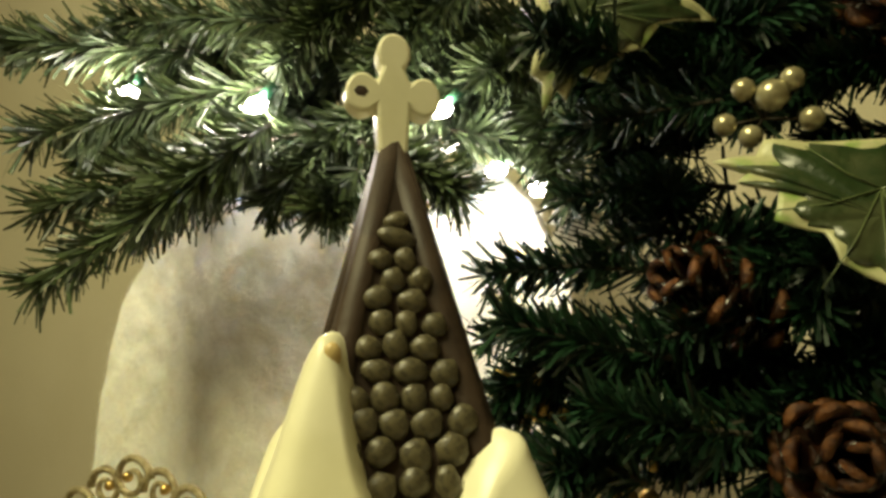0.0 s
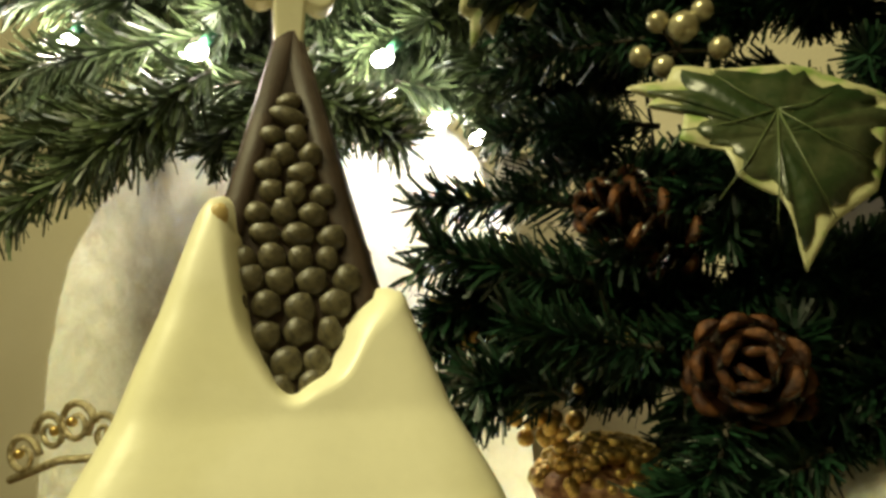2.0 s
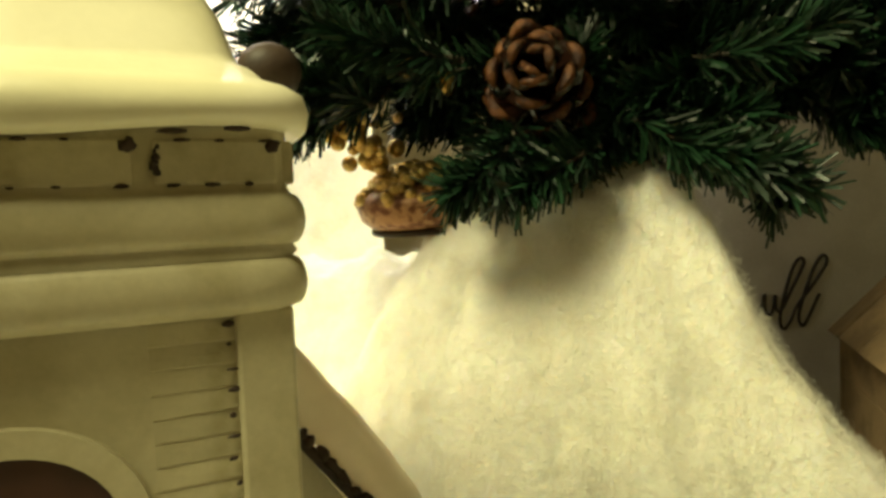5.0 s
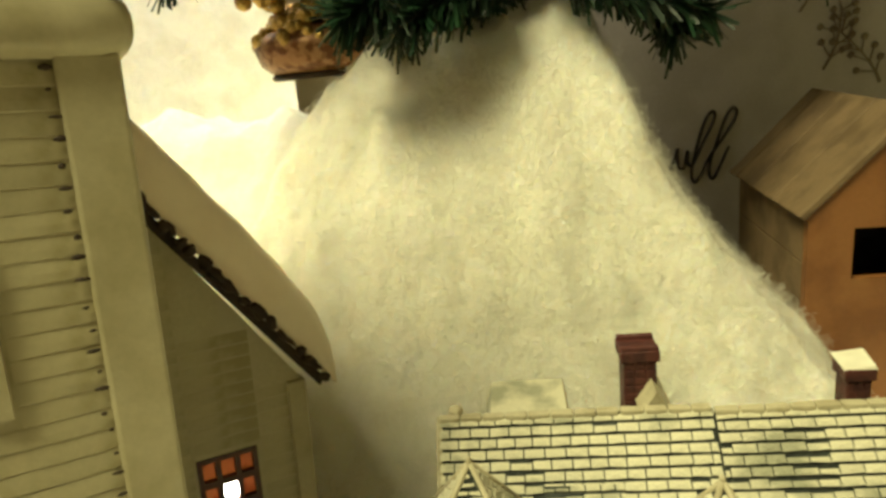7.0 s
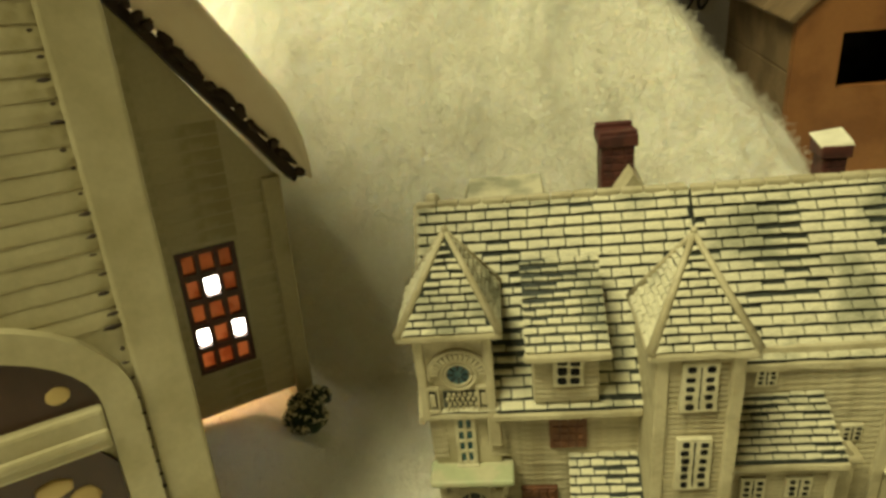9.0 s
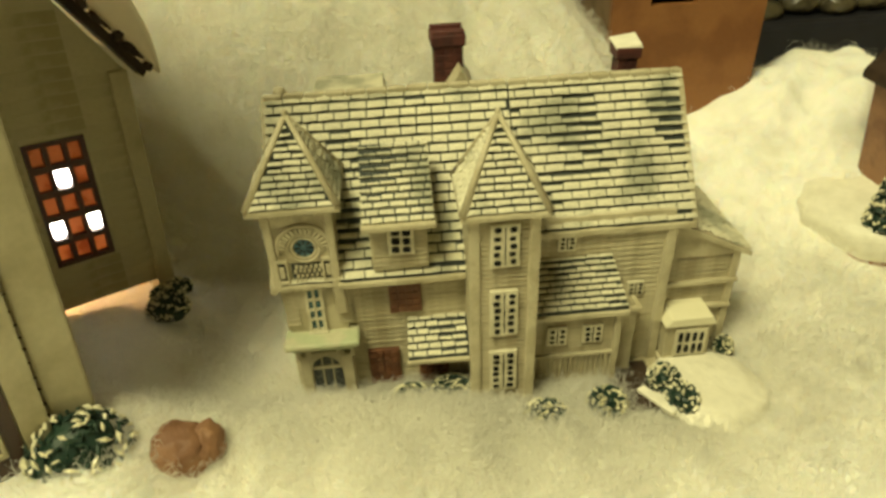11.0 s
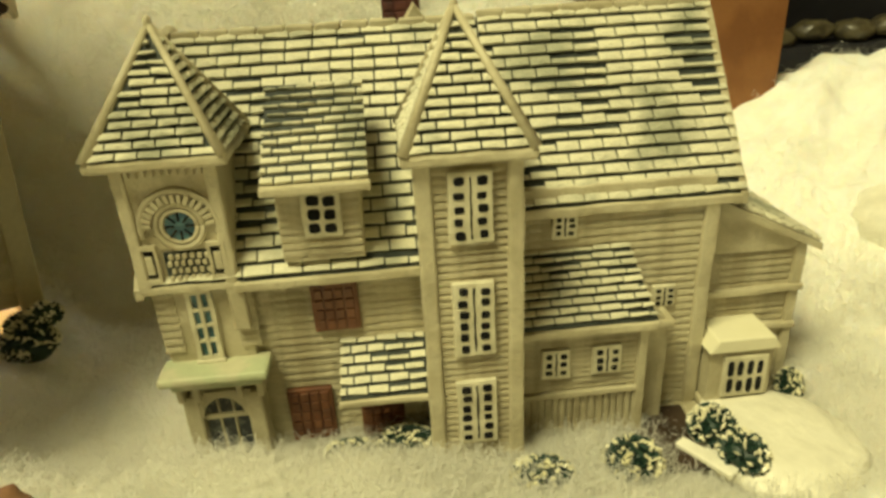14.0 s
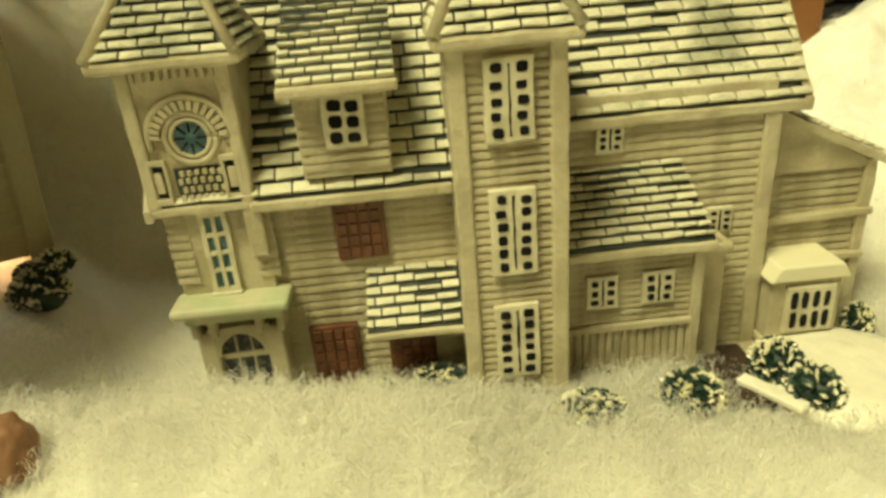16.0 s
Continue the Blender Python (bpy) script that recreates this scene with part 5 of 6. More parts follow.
# the word "will" in joined script
SCRIPT = ((150, 435), (153, 475), (180, 510), (203, 470), (212, 438), (213, 490), (230, 505), (243, 445), (243, 488), (258, 496), (290, 430), (322, 362), (314, 339), (291, 372), (263, 470), (254, 530),
          (265, 556), (285, 530), (304, 485), (352, 420), (386, 362), (376, 338), (352, 372), (318, 470), (307, 528), (318, 552), (337, 520), (372, 440))
pts = []
for k in range(len(SCRIPT) - 1):
    p = [Vector(SCRIPT[min(max(k + o, 0), len(SCRIPT) - 1)]) for o in (-1, 0, 1, 2)]
    for q in (0, 0.25, 0.5, 0.75):
        c = 0.5 * (2 * p[1] + (p[2] - p[0]) * q + (2 * p[0] - 5 * p[1] + 4 * p[2] - p[3]) * q * q + (3 * p[1] - p[0] - 3 * p[2] + p[3]) * q ** 3)
        pts.append((-3.05 + (c.x - 265) * 0.0140, -0.02, 5.9 + (555 - c.y) * 0.0140 + (c.x - 265) * 0.0012))
tube("lettering", pts, 0.075, M_INK, bag, "dark script lettering", sides=6)
rnd = random.Random(6)


def twig(parent, x, z, ang, ln, depth):
    """A printed twig with side shoots and dots."""
    p = [(x + math.sin(ang) * ln * s + 0.15 * math.sin(s * 4), -0.04, z + math.cos(ang) * ln * s) for s in np.linspace(0, 1, 6)]
    t = tube("twig", p, (0.065, 0.04), M_TWIG, parent, sides=4)
    if depth:
        for q in p[1:]:
            for sgn in (-1, 1):
                a = ang + sgn * rnd.uniform(0.5, 0.9)
                l2 = ln * rnd.uniform(0.18, 0.34)
                e = (q[0] + math.sin(a) * l2, -0.04, q[2] + math.cos(a) * l2)
                tube("shoot", [q, ((q[0] + e[0]) / 2, -0.04, (q[2] + e[2]) / 2), e], 0.038, M_TWIG, t, sides=4)
                blob("bud", e, (0.16, 0.03, 0.16), M_TWIG, t, sub=1)


for x, z, a, ln in ((-0.6, 10.6, 0.3, 2.4), (1.6, 9.9, -0.6, 2.6), (3.6, 9.8, 0.2, 2.2), (2.4, 12.4, 0.5, 2.6), (5.2, 10.9, -0.2, 2.6), (-1.6, 13.0, 0.4, 2.6), (0.6, 13.6, -0.5, 2.6), (4.4, 13.4, 0.1, 2.6), (6.8, 12.5, -0.4, 2.6)):
    twig(bag, x + 2.6, z - 0.3, a, ln, 1)
cloth = box("dark_cloth", (12.5, 30, 18.0, 21.5, -0.6, 1.95), M_NAVY, None, 0.3)
box("cloth_fold", (12.5, 30, 21.4, 27, -0.6, 6), M_NAVY, cloth, 0.3)
tagged(bpy.data.objects["dark_cloth"], "dark navy folded cloth behind the cotton snow", "cloth")

for i, (x, z, sx) in enumerate(((15.6, 2.2, 0.8), (17.3, 2.4, 0.9), (18.9, 2.35, 0.85), (20.6, 2.4, 0.9))):
    blob("smooth_pebble", (x, 19.2 + 0.3 * (i % 2), z), (sx, 0.7, 0.48), M_STONE, None, "tan rounded pebble on the dark cloth", 0.15, i, 3, "", "pebble")

# ---- garland ----


def needles(name, p0, p1, count, seed, mat, group, label, length=1.25, width=0.042, droop=0.5, radius=1.0):
    """A wired sprig: a bent stem with many flat needles that point along it."""
    rnd = random.Random(seed)
    p0, p1 = Vector(p0), Vector(p1)
    ax = p1 - p0
    side = ax.orthogonal().normalized() * rnd.uniform(-0.5, 0.5)
    pts = [p0 + ax * s + side * math.sin(s * math.pi) - Vector((0, 0, droop * s * s)) for s in np.linspace(0, 1, 9)]
    t = tube(name, pts, (0.10, 0.05), M_STEM, None, sides=5)
    tagged(t, label, "garland", group)
    v, f = [], []
    for _ in range(count):
        s = rnd.random() ** 0.85
        i = min(7, int(s * 8))
        c = pts[i].lerp(pts[i + 1], s * 8 - i)
        ahead = (pts[i + 1] - pts[i]).normalized()
        a = ahead.orthogonal().normalized()
        a.rotate(Matrix.Rotation(rnd.random() * math.tau, 3, ahead))
        d = (ahead * rnd.uniform(0.35, 1.3) + a).normalized()
        ln = length * rnd.uniform(0.6, 1.15) * (1 - 0.25 * s)
        w = d.cross(a).normalized()
        w.rotate(Matrix.Rotation(rnd.random() * math.pi, 3, d))
        w *= width * rnd.uniform(0.7, 1.3)
        curl = Vector((rnd.uniform(-1, 1), rnd.uniform(-1, 1), rnd.uniform(-1, 0.6))) * 0.14 * ln
        m, e = c + d * ln * 0.55 + curl * 0.3, c + d * ln + curl
        k = len(v)
        v += [tuple(c - w * 0.8), tuple(c + w * 0.8), tuple(m - w), tuple(m + w), tuple(e - w * 0.75), tuple(e + w * 0.75)]
        f += [(k, k + 1, k + 3, k + 2), (k + 2, k + 3, k + 5, k + 4)]
    raw("needles", v, f, mat, t, kind="stuff")
    return t


LEFT = ((-20.1, 15.1, 29.2, -29.3, 10.8, 28.3), (-19.0, 14.7, 27.1, -29.0, 11.1, 25.6), (-21.3, 14.0, 25.8, -28.5, 10.6, 22.7), (-24.2, 14.5, 31.3, -30.6, 10.9, 32.5),
        (-18.7, 16.4, 32.0, -26.4, 12.4, 33.1), (-20.0, 13.3, 27.2, -23.9, 11.0, 24.7), (-17.8, 16.1, 28.0, -21.0, 14.2, 25.2), (-12.5, 19.0, 29.7, -18.2, 16.0, 27.6))
MIDDLE = ((-11.7, 20.5, 28.5, -15.5, 17.9, 29.2), (-17.1, 14.5, 26.3, -13.6, 15.0, 24.8), (-17.7, 15.5, 25.6, -18.6, 14.2, 24.8), (-11.6, 20.2, 31.4, -15.7, 17.6, 31.8),
          (-14.9, 18.4, 27.3, -10.5, 19.0, 26.3), (-16.5, 17.0, 33.5, -20.0, 14.0, 30.5), (-13.0, 17.5, 33.0, -17.0, 15.5, 30.0))
RIGHT = ((-6.0, 13.9, 20.2, -11.6, 10.6, 21.1), (-6.2, 14.0, 18.6, -11.8, 10.8, 19.3), (-7.8, 12.5, 17.3, -11.2, 10.2, 16.2), (-4.9, 15.0, 23.0, -9.5, 12.2, 23.1),
         (-7.5, 11.5, 26.4, -9.4, 9.7, 27.1), (-1.7, 14.9, 25.5, -8.4, 11.4, 25.0), (-3.4, 15.7, 21.7, -8.9, 12.6, 21.6), (-1.8, 14.7, 16.8, -7.1, 11.7, 16.6), (-4.7, 13.4, 19.2, -8.3, 11.1, 18.6),
         (-8.3, 12.6, 19.0, -11.6, 10.9, 17.9), (-7.9, 12.2, 16.2, -10.8, 10.4, 15.1), (-8.8, 12.9, 18.0, -11.9, 11.2, 17.2), (-7.6, 13.0, 17.6, -10.4, 11.5, 18.4))
LOW = ((-1.1, 11.4, 14.6, 3.4, 11.1, 12.6), (-2.0, 11.2, 13.9, -4.3, 9.6, 13.2), (0.5, 11.9, 16.0, 4.1, 11.7, 17.0), (-0.1, 11.9, 18.3, 3.2, 11.6, 18.4), (-4.2, 10.8, 14.6, -6.0, 9.3, 13.4),
       (-0.4, 11.5, 14.0, 2.7, 11.1, 13.4), (-5.5, 10.7, 16.5, -8.9, 9.1, 17.8), (-7.1, 11.5, 18.3, -11.0, 9.8, 19.9), (-7.9, 10.1, 15.5, -9.7, 8.8, 16.4), (-5.0, 12.9, 15.2, -4.9, 11.2, 13.0),
       (0.9, 13.5, 14.6, 2.7, 12.0, 12.2), (-2.4, 13.7, 14.8, -3.7, 12.2, 13.8))
for i, b in enumerate(LEFT + MIDDLE):
    needles("tree_sprig", b[:3], b[3:], 620, 100 + i, M_NEEDLE2, "sprigs of the lit tree", "silvery green artificial fir sprig lit by small bulbs", 1.9, 0.055, 0.8)
for i, b in enumerate(RIGHT + LOW):
    needles("garland_sprig", b[:3], b[3:], 380, 200 + i, M_NEEDLE, "sprigs of the dark garland", "dark green artificial fir sprig in the garland", 1.35, 0.048, 0.3)
rnd = random.Random(77)
for i in range(80):
    p = Vector((rnd.uniform(-7, 9), rnd.uniform(13.5, 18.5), rnd.uniform(15.5, 32)))
    q = p + Vector((rnd.uniform(-3, 3), rnd.uniform(-2.2, -0.6), rnd.uniform(-2, 2)))
    needles("garland_sprig", p, q, 420, 300 + i, M_NEEDLE, "sprigs of the dark garland", "dark green artificial fir sprig in the garland", 1.35, 0.05, 0.3)
for i in range(60):
    p = Vector((rnd.uniform(-4.5, 9), rnd.uniform(12.8, 16), rnd.uniform(14.5, 22)))
    q = p + Vector((rnd.uniform(-2.5, 2.5), rnd.uniform(-1.6, -0.4), rnd.uniform(-1.2, 1.6)))
    needles("garland_sprig", p, q, 420, 600 + i, M_NEEDLE, "sprigs of the dark garland", "dark green artificial fir sprig in the garland", 1.35, 0.05, 0.3)
for i in range(45):
    p = Vector((rnd.uniform(-8, 9), rnd.uniform(14.5, 19), rnd.uniform(23, 34)))
    q = p + Vector((rnd.uniform(-3, 3), rnd.uniform(-2.0, -0.4), rnd.uniform(-2, 2)))
    needles("garland_sprig", p, q, 420, 800 + i, M_NEEDLE, "sprigs of the dark garland", "dark green artificial fir sprig in the garland", 1.35, 0.05, 0.3)
for i in range(16):
    p = Vector((rnd.uniform(-8, 0), rnd.uniform(13.2, 15.5), rnd.uniform(15, 18.5)))
    q = p + Vector((rnd.uniform(-2.5, 2.5), rnd.uniform(-1.2, -0.3), rnd.uniform(-0.8, 1.4)))
    needles("garland_sprig", p, q, 420, 900 + i, M_NEEDLE, "sprigs of the dark garland", "dark green artificial fir sprig in the garland", 1.3, 0.05, 0.3)
for i in range(44):
    p = Vector((rnd.uniform(-32, -9), rnd.uniform(18, 23), rnd.uniform(27, 37)))
    q = p + Vector((rnd.uniform(-5, 2), rnd.uniform(-3.5, -1), rnd.uniform(-3.5, 1)))
    needles("tree_sprig", p, q, 480, 400 + i, M_NEEDLE2, "sprigs of the lit tree", "silvery green artificial fir sprig lit by small bulbs", 1.9, 0.055, 0.8)

for i in range(22):
    p = Vector((-7.9 + rnd.uniform(-1.5, 4.5), rnd.uniform(15.5, 18), 27.9 + rnd.uniform(-2.5, 2.5)))
    q = p + Vector((rnd.uniform(-3, 1), rnd.uniform(-2.0, -0.4), rnd.uniform(-1.5, 1.5)))
    needles("garland_sprig", p, q, 420, 1000 + i, M_NEEDLE, "sprigs of the dark garland", "dark green artificial fir sprig in the garland", 1.35, 0.05, 0.3)

for i in range(26):
    p = Vector((rnd.uniform(0.4, 5.7), rnd.uniform(13.0, 15.0), rnd.uniform(14.0, 18.2)))
    q = p + Vector((rnd.uniform(-1.5, 2.5), rnd.uniform(-1.4, -0.3), rnd.uniform(-1.2, 0.6)))
    needles("garland_sprig", p, q, 380, 1100 + i, M_NEEDLE, "sprigs of the dark garland", "dark green artificial fir sprig in the garland", 1.3, 0.05, 0.3)

for i in range(10):
    p = Vector((-1.5 + 0.28 * i, rnd.uniform(12.4, 13.4), 14.2 + rnd.uniform(0.2, 1.2)))
    q = p + Vector((rnd.uniform(-1.2, 1.4), rnd.uniform(-1.0, -0.3), rnd.uniform(-0.9, 0.2)))
    needles("garland_sprig", p, q, 360, 1200 + i, M_NEEDLE, "sprigs of the dark garland", "dark green artificial fir sprig in the garland", 1.2, 0.05, 0.3)

# lights on the tree
for i, (x, y, z, p) in enumerate(((-26.26, 13.14, 29.67, 1.2), (-20.6, 13.6, 28.3, 1.5), (-14.38, 16.50, 27.77, 1.1), (-13.10, 19.00, 25.72, 0.6), (-11.31, 18.60, 24.64, 0.42))):
    b = thing("fairy_light", (x, y, z), "small lit white bulb in a green socket on the tree", "fairy light", "bulbs on the tree")
    blob("bulb", (-0.22, 0, -0.18), (0.46, 0.26, 0.32), M_BULB, b, "lit clear bulb", sub=2)
    tube("socket", [(0.05, 0, 0.04), (0.55, 0, 0.42)], (0.2, 0.22), M_SOCKET, b)
    lamp("fairy_light_glow", "POINT", (x * S - 0.005, y * S - 0.012, z * S - 0.006), p, (1.0, 0.91, 0.76), 0.006)


def pine_cone(loc, size, turn, seed):
    """Overlapping scales on a spiral, each with a gilded tip."""
    rnd = random.Random(seed)
    c = thing("pine_cone", loc, "brown pine cone with gilded scale tips in the garland", "pine cone", "pine cones in the garland", turn=turn)
    tube("core", [(0, 0, -size), (0, 0, 0), (0, 0, size * 0.9)], (0.5 * size, 0.15 * size), M_CONE, c)
    def petal(u0, u1, thick):
        """A spoon-shaped scale between two stations of its length, rounded at the end."""
        vs, nu, nw = [], 5, 5
        for lay in (0, 1):
            for a in range(nu):
                q = u0 + (u1 - u0) * a / (nu - 1)
                half = 0.10 + 0.30 * math.sin(math.pi * min(1.0, 0.12 + 0.80 * q) * 0.62) if q < 0.8 else 0.385 * math.sqrt(max(0.02, 1 - ((q - 0.8) / 0.21) ** 2))
                for b in range(nw):
                    w = 2 * b / (nw - 1) - 1
                    vs.append((half * w, q, 0.22 * q * q + 0.10 * (1 - w * w) * q + (thick * (0.3 + 0.7 * q) if lay else 0)))
        n = nu * nw
        fs = []
        for a in range(nu - 1):
            for b in range(nw - 1):
                i = a * nw + b
                fs += [(i, i + nw, i + nw + 1, i + 1), (n + i, n + i + 1, n + i + nw + 1, n + i + nw)]
        rim = [b for b in range(nw)] + [a * nw + nw - 1 for a in range(1, nu)] + [(nu - 1) * nw + b for b in range(nw - 2, -1, -1)] + [a * nw for a in range(nu - 2, 0, -1)]
        fs += [(rim[i], rim[(i + 1) % len(rim)], n + rim[(i + 1) % len(rim)], n + rim[i]) for i in range(len(rim))]
        return mesh(vs, fs)

    sc, tip = petal(0.0, 1.0, 0.10), bmesh.new()
    bmesh.ops.create_icosphere(tip, subdivisions=2, radius=1)
    for v in tip.verts:
        v.co = Vector((0.27 * v.co.x, 0.93 + 0.12 * v.co.y - 0.10 * v.co.x * v.co.x, 0.34 + 0.10 * v.co.z))
    first = None
    for k in range(30):
        h = 1 - 2 * (k + 0.5) / 30
        a = k * 2.39996
        ln = size * (0.55 + 0.55 * math.sqrt(max(0, 1 - h * h)))
        m = Matrix.Translation((0, 0, h * size * 0.85)) @ Matrix.Rotation(a, 4, "Z") @ Matrix.Rotation(0.10 + 0.95 * max(-0.4, h), 4, "X") @ Matrix.Rotation(rnd.uniform(-0.15, 0.15), 4, "Z") @ Matrix.Diagonal((ln * 1.05, ln * rnd.uniform(0.9, 1.12), ln * 1.0, 1))
        if first is None:
            first = part("scale", sc, M_CONE, c, smooth=True)
            ftip = part("scale_tip", tip, M_CONETIP, first, "gilded tip", smooth=True)
            sob = first
            sob.matrix_basis = Matrix.LocRotScale(m.to_translation() * S, m.to_quaternion(), m.to_scale())
        else:
            sob = shared("scale", first.data, c, m)
            tob2 = new("scale_tip", ftip.data)
            tob2.parent = sob
            tagged(tob2, "gilded tip")


pine_cone((-3.58, 11.66, 15.66), 1.42, Matrix.Rotation(radians(75), 4, "X"), 1)
pine_cone((-5.45, 13.5, 19.85), 1.5, Matrix.Rotation(radians(60), 4, "X") @ Matrix.Rotation(radians(-50), 4, "Y"), 2)
pine_cone((-0.6, 14.0, 27.5), 1.3, Matrix.Rotation(radians(80), 4, "X"), 3)


def ivy_leaf(loc, turn, size, label):
    """A lobed leaf with a green middle and a pale margin, slightly cupped."""
    out = [(0.20, -1.0), (0.30, -0.74), (0.40, -0.60), (0.62, -0.38), (0.72, -0.12), (0.74, 0.16), (0.98, 0.30), (0.78, 0.36), (0.88, 0.52), (0.56, 0.50), (0.30, 0.60), (0.0, 0.52), (-0.40, 0.46), (-0.66, 0.44),
           (-0.70, 0.32), (-0.96, 0.25), (-0.74, 0.17), (-0.82, 0.07), (-0.57, 0.05), (-0.60, -0.20), (-0.32, -0.25), (-0.24, -0.44), (0.02, -0.54), (0.12, -0.76)]
    leaf = thing("ivy_leaf", loc, label, "leaf", "ivy leaves in the garland", turn=turn)
    n = len(out)

    def cup(x, z, d):
        return (x * size, (0.16 * x * x + 0.10 * z * z + d) * size, z * size)
    rnd = random.Random(int(size * 100))
    vs, fs = [], []
    rings = (1.0, 0.90, 0.72, 0.45, 0.0)
    sub = 4
    ol = []
    for i in range(n):
        (xa, za), (xb, zb) = out[i], out[(i + 1) % n]
        ol += [(xa + (xb - xa) * s / sub, za + (zb - za) * s / sub) for s in range(sub)]
    n = len(ol)
    jag = [1 + 0.22 * noise.noise(Vector((i * 0.55, size, 0))) + 0.08 * noise.noise(Vector((i * 2.1, size, 4))) for i in range(n)]
    for nm, mat, r0, r1, d in (("margin", M_LEAFRIM, 1.0, 0.72, 0.0), ("blade", M_LEAFIN, 0.86, 0.0, -0.014)):
        vs, fs = [], []
        steps = 4
        for s in range(steps + 1):
            r = r0 + (r1 - r0) * s / steps
            for i, (x, z) in enumerate(ol):
                q = r * (jag[i] if (nm == "blade" and s == 0) else 1)
                vs.append(cup(x * q, (z + 0.1) * q - 0.1, d + 0.02 * math.cos(i * 0.8) * r))
        for s in range(steps):
            fs += [(s * n + i, s * n + (i + 1) % n, (s + 1) * n + (i + 1) % n, (s + 1) * n + i) for i in range(n)]
        m = len(vs)
        vs2 = vs + [(x, y + 0.02 * size, z) for x, y, z in vs]
        fs2 = fs + [tuple(j + m for j in f[::-1]) for f in fs] + [(i, i + m, (i + 1) % n + m, (i + 1) % n) for i in range(n)]
        raw(nm, vs2, fs2, mat, leaf, smooth=True)
    for a in (-2.4, -1.5, -0.6, 0.0, 0.6, 1.5, 2.4):
        e = (0.62 * math.sin(a), -0.1 - 0.66 * math.cos(a))
        tube("vein", [cup(0, 0.1, -0.02), cup(e[0] * 0.5, e[1] * 0.5, -0.03), cup(*e, -0.02)], (0.008 * size, 0.004 * size), M_VEIN, leaf, sides=4)
    return leaf


lx = Vector((3.41, 1.03, -0.39)).normalized()
lz = (Vector((0.73, 1.81, 3.37)) - lx * Vector((0.73, 1.81, 3.37)).dot(lx)).normalized()
ly = lz.cross(lx)
ivy_leaf((-2.55, 9.5, 21.45), Matrix((lx, ly, lz)).transposed().to_4x4() @ Matrix.Rotation(radians(9.5), 4, "Y"), 3.4, "variegated ivy leaf with cream margin hanging in the garland")
ivy_leaf((-7.98, 11.20, 27.68), Matrix.Rotation(radians(14), 4, "Z") @ Matrix.Rotation(radians(-70), 4, "Y"), 3.1, "shaded variegated ivy leaf high in the garland")
# berries and gilded beads
spray = thing("berry_spray", (-4.3, 11.2, 24.15), "spray of pale metallic berries in the garland", "berries")
for i, (x, z) in enumerate(((-0.95, -0.25), (-0.42, -0.62), (0.15, 0.30), (0.92, -0.40), (-0.45, 0.55), (0.62, 0.62))):
    bo = blob("berry", (x, -0.5, z), (0.40, 0.40, 0.40) if i == 2 else (0.29, 0.29, 0.29), M_BERRY, spray, sub=2)
    tube("stalk", [(x, -0.4, z), (x * 0.4, 0.1, z * 0.4), (0, 0.4, 0)], 0.04, M_STEM, bo, sides=5)
orn = thing("beaded_ornament", (-7.6, 13.3, 13.1), "gold beaded ornament with a patterned copper rim", "ornament")
lathe("rim_bowl", [(0.9, -1.35), (1.5, -1.25), (1.9, -0.9), (2.05, -0.4), (1.95, -0.2), (1.7, 0.0), (0.1, 0.5)], (0, 0, 0), M_COPPER, orn, 36)
ring_pts = [(1.55 * math.cos(a), 1.55 * math.sin(a), -1.28) for a in np.linspace(0, math.tau, 40)]
tube("rim_wire", ring_pts, 0.10, M_BROWN, orn, sides=6)
rnd = random.Random(9)
bead = bmesh.new()
bmesh.ops.create_icosphere(bead, subdivisions=2, radius=1)
for v in bead.verts:
    v.co *= S
bead_me = bpy.data.meshes.new("bead")
bead.to_mesh(bead_me)
bead.free()
bead_me.materials.append(M_GOLD)
bead_me.polygons.foreach_set("use_smooth", [True] * len(bead_me.polygons))
for k in range(190):
    a, r = rnd.random() * math.tau, 1.9 * math.sqrt(rnd.random())
    h = 0.75 * math.sqrt(max(0, 4.2 - r * r)) - 0.9 + rnd.uniform(-0.1, 0.1)
    s = rnd.uniform(0.16, 0.27)
    shared("bead", bead_me, orn, Matrix.Translation((r * math.cos(a), r * math.sin(a), h)) @ Matrix.Diagonal((s, s, s, 1)))
chain = thing("bead_garland", (-10.0, 12.2, 15.8), "gold bead cluster winding through the garland", "beads")
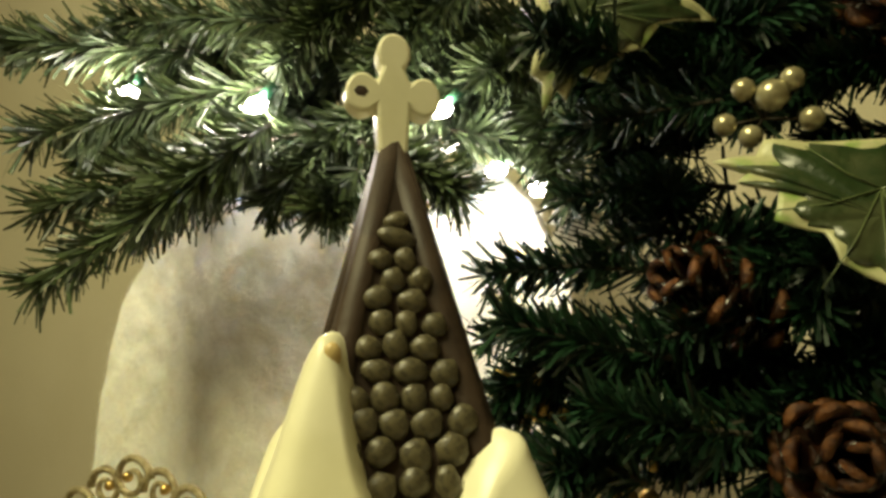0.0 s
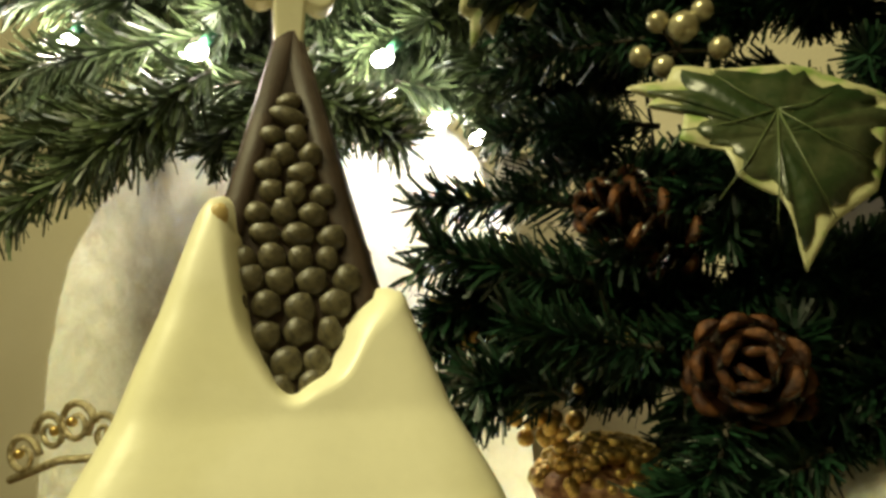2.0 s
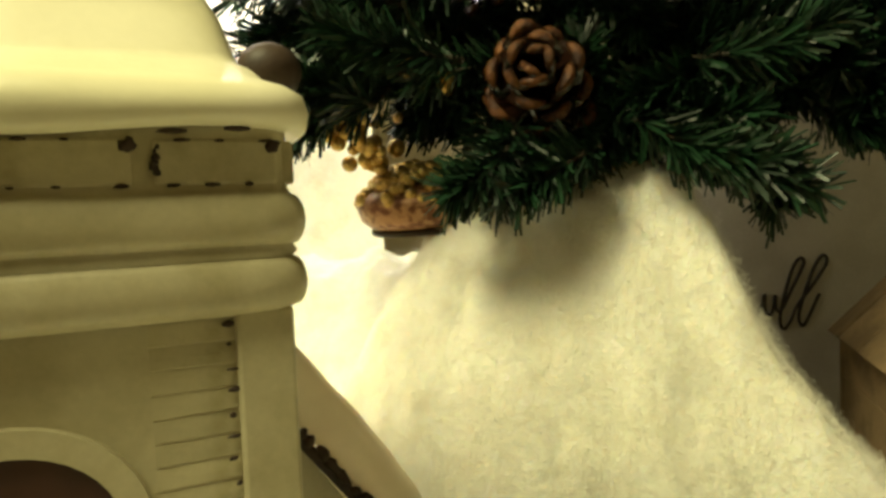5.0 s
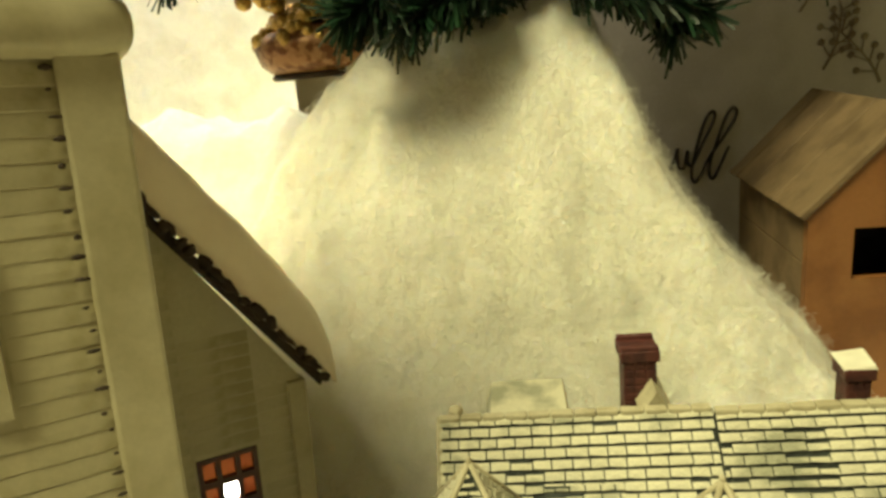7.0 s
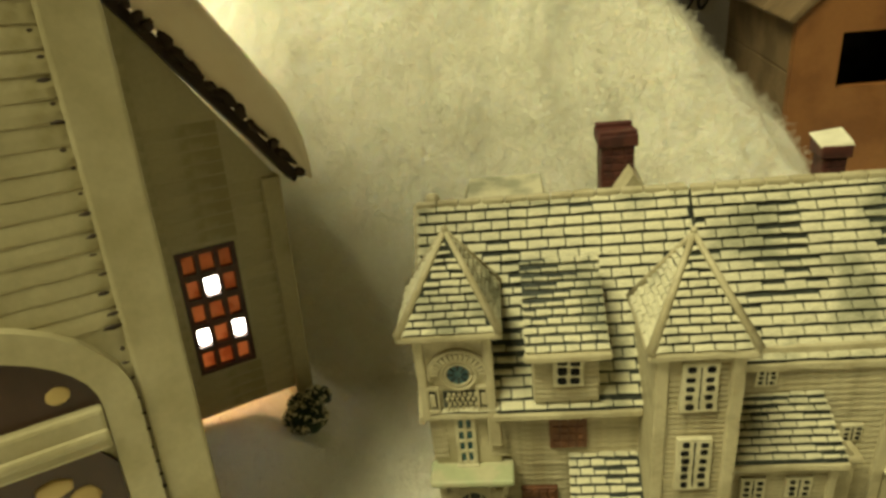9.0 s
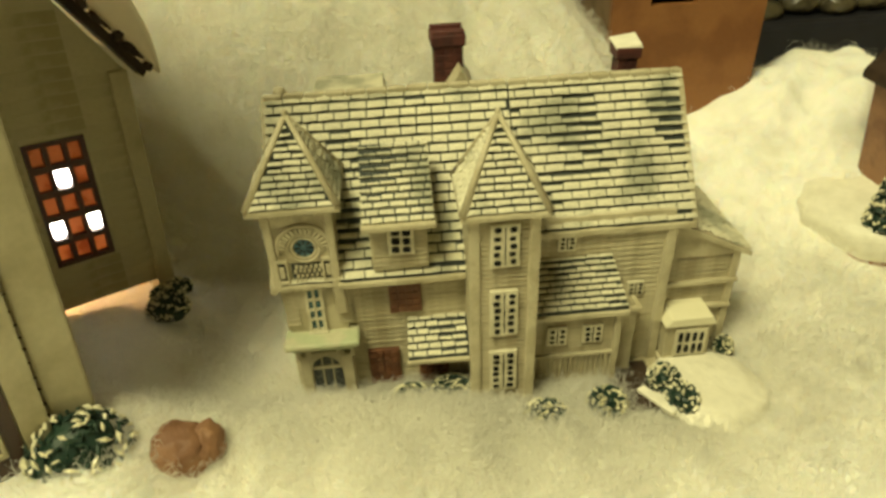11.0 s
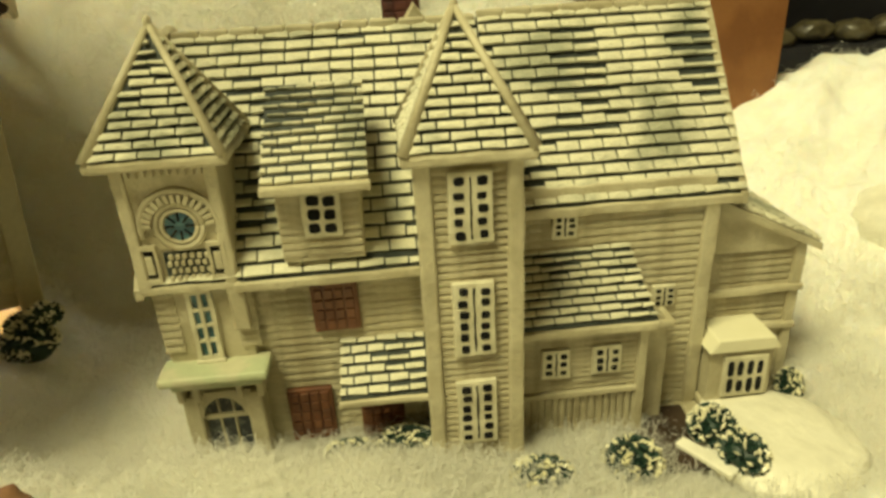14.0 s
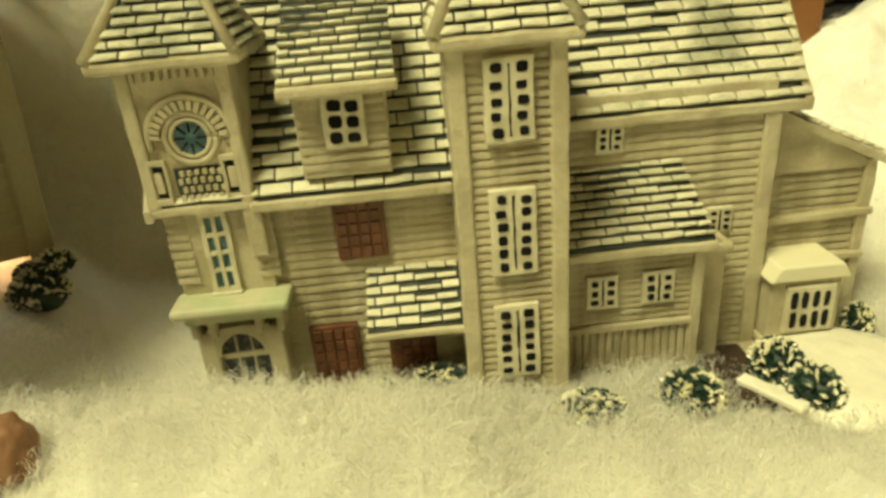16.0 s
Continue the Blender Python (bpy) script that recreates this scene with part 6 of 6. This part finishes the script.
for k in range(120):
    t = rnd.random()
    s = rnd.uniform(0.17, 0.30)
    p = Vector((-1.6 + 3.2 * t + rnd.gauss(0, 0.34), rnd.gauss(0, 0.4), 2.1 - 3.7 * t + rnd.gauss(0, 0.36)))
    shared("bead", bead_me, chain, Matrix.Translation(p) @ Matrix.Diagonal((s, s, s, 1)))
acorns = thing("gilded_buds", (-7.0, 11.9, 16.4), "small cluster of gilded buds among the needles", "buds")
for i, (x, z, s) in enumerate(((-0.3, 0.4, 0.34), (0.15, -0.1, 0.26), (0.55, 0.15, 0.28), (0.75, -0.25, 0.3), (0.3, 0.1, 0.24))):
    shared("bud", bead_me, acorns, Matrix.Translation((x, -0.2 * i % 0.5, z)) @ Matrix.Diagonal((s, s, s * 1.3, 1)))

# wire scroll ornament at the far left
scroll = thing("wire_scroll", (-25.6, 12.0, 13.6), "glittering gold wire scroll ornament", "ornament")
for i, (x, z, r, w) in enumerate(((-2.6, 0.2, 0.8, 1), (-1.2, 1.0, 0.75, -1), (0.0, 1.3, 0.85, 1), (1.3, 0.9, 0.8, -1), (2.4, 0.4, 0.75, 1))):
    pts = [(x + w * r * (1 - s * 0.75) * math.cos(s * 9), 0, z + r * (1 - s * 0.75) * math.sin(s * 9)) for s in np.linspace(0, 1, 30)]
    cu = tube("curl", pts, (0.15, 0.09), M_GOLDPALE, scroll, sides=6)
    shared("bead", bead_me, cu, Matrix.Translation(pts[-1]) @ Matrix.Diagonal((0.2, 0.2, 0.2, 1)))
tube("scroll_bar", [(-3.4, 0.1, -0.7), (-1, 0.1, 0.0), (1, 0.1, 0.1), (3.2, 0.1, -0.5)], 0.16, M_GOLDPALE, scroll)
tag = thing("paper_tag", (-10.0, 17.5, 22.6), "small paper tag with fine print near the bulbs", "tag", turn=Matrix.Rotation(radians(25), 4, "Y"))
box("tag_card", (-0.8, 0.8, -0.03, 0.03, -0.8, 0.8), M_TAG, tag, 0.02)
for j in range(7):
    box("print_line", (-0.65, 0.6 - 0.15 * (j % 3), -0.05, -0.03, 0.5 - j * 0.17, 0.56 - j * 0.17), M_INK, tag, 0)
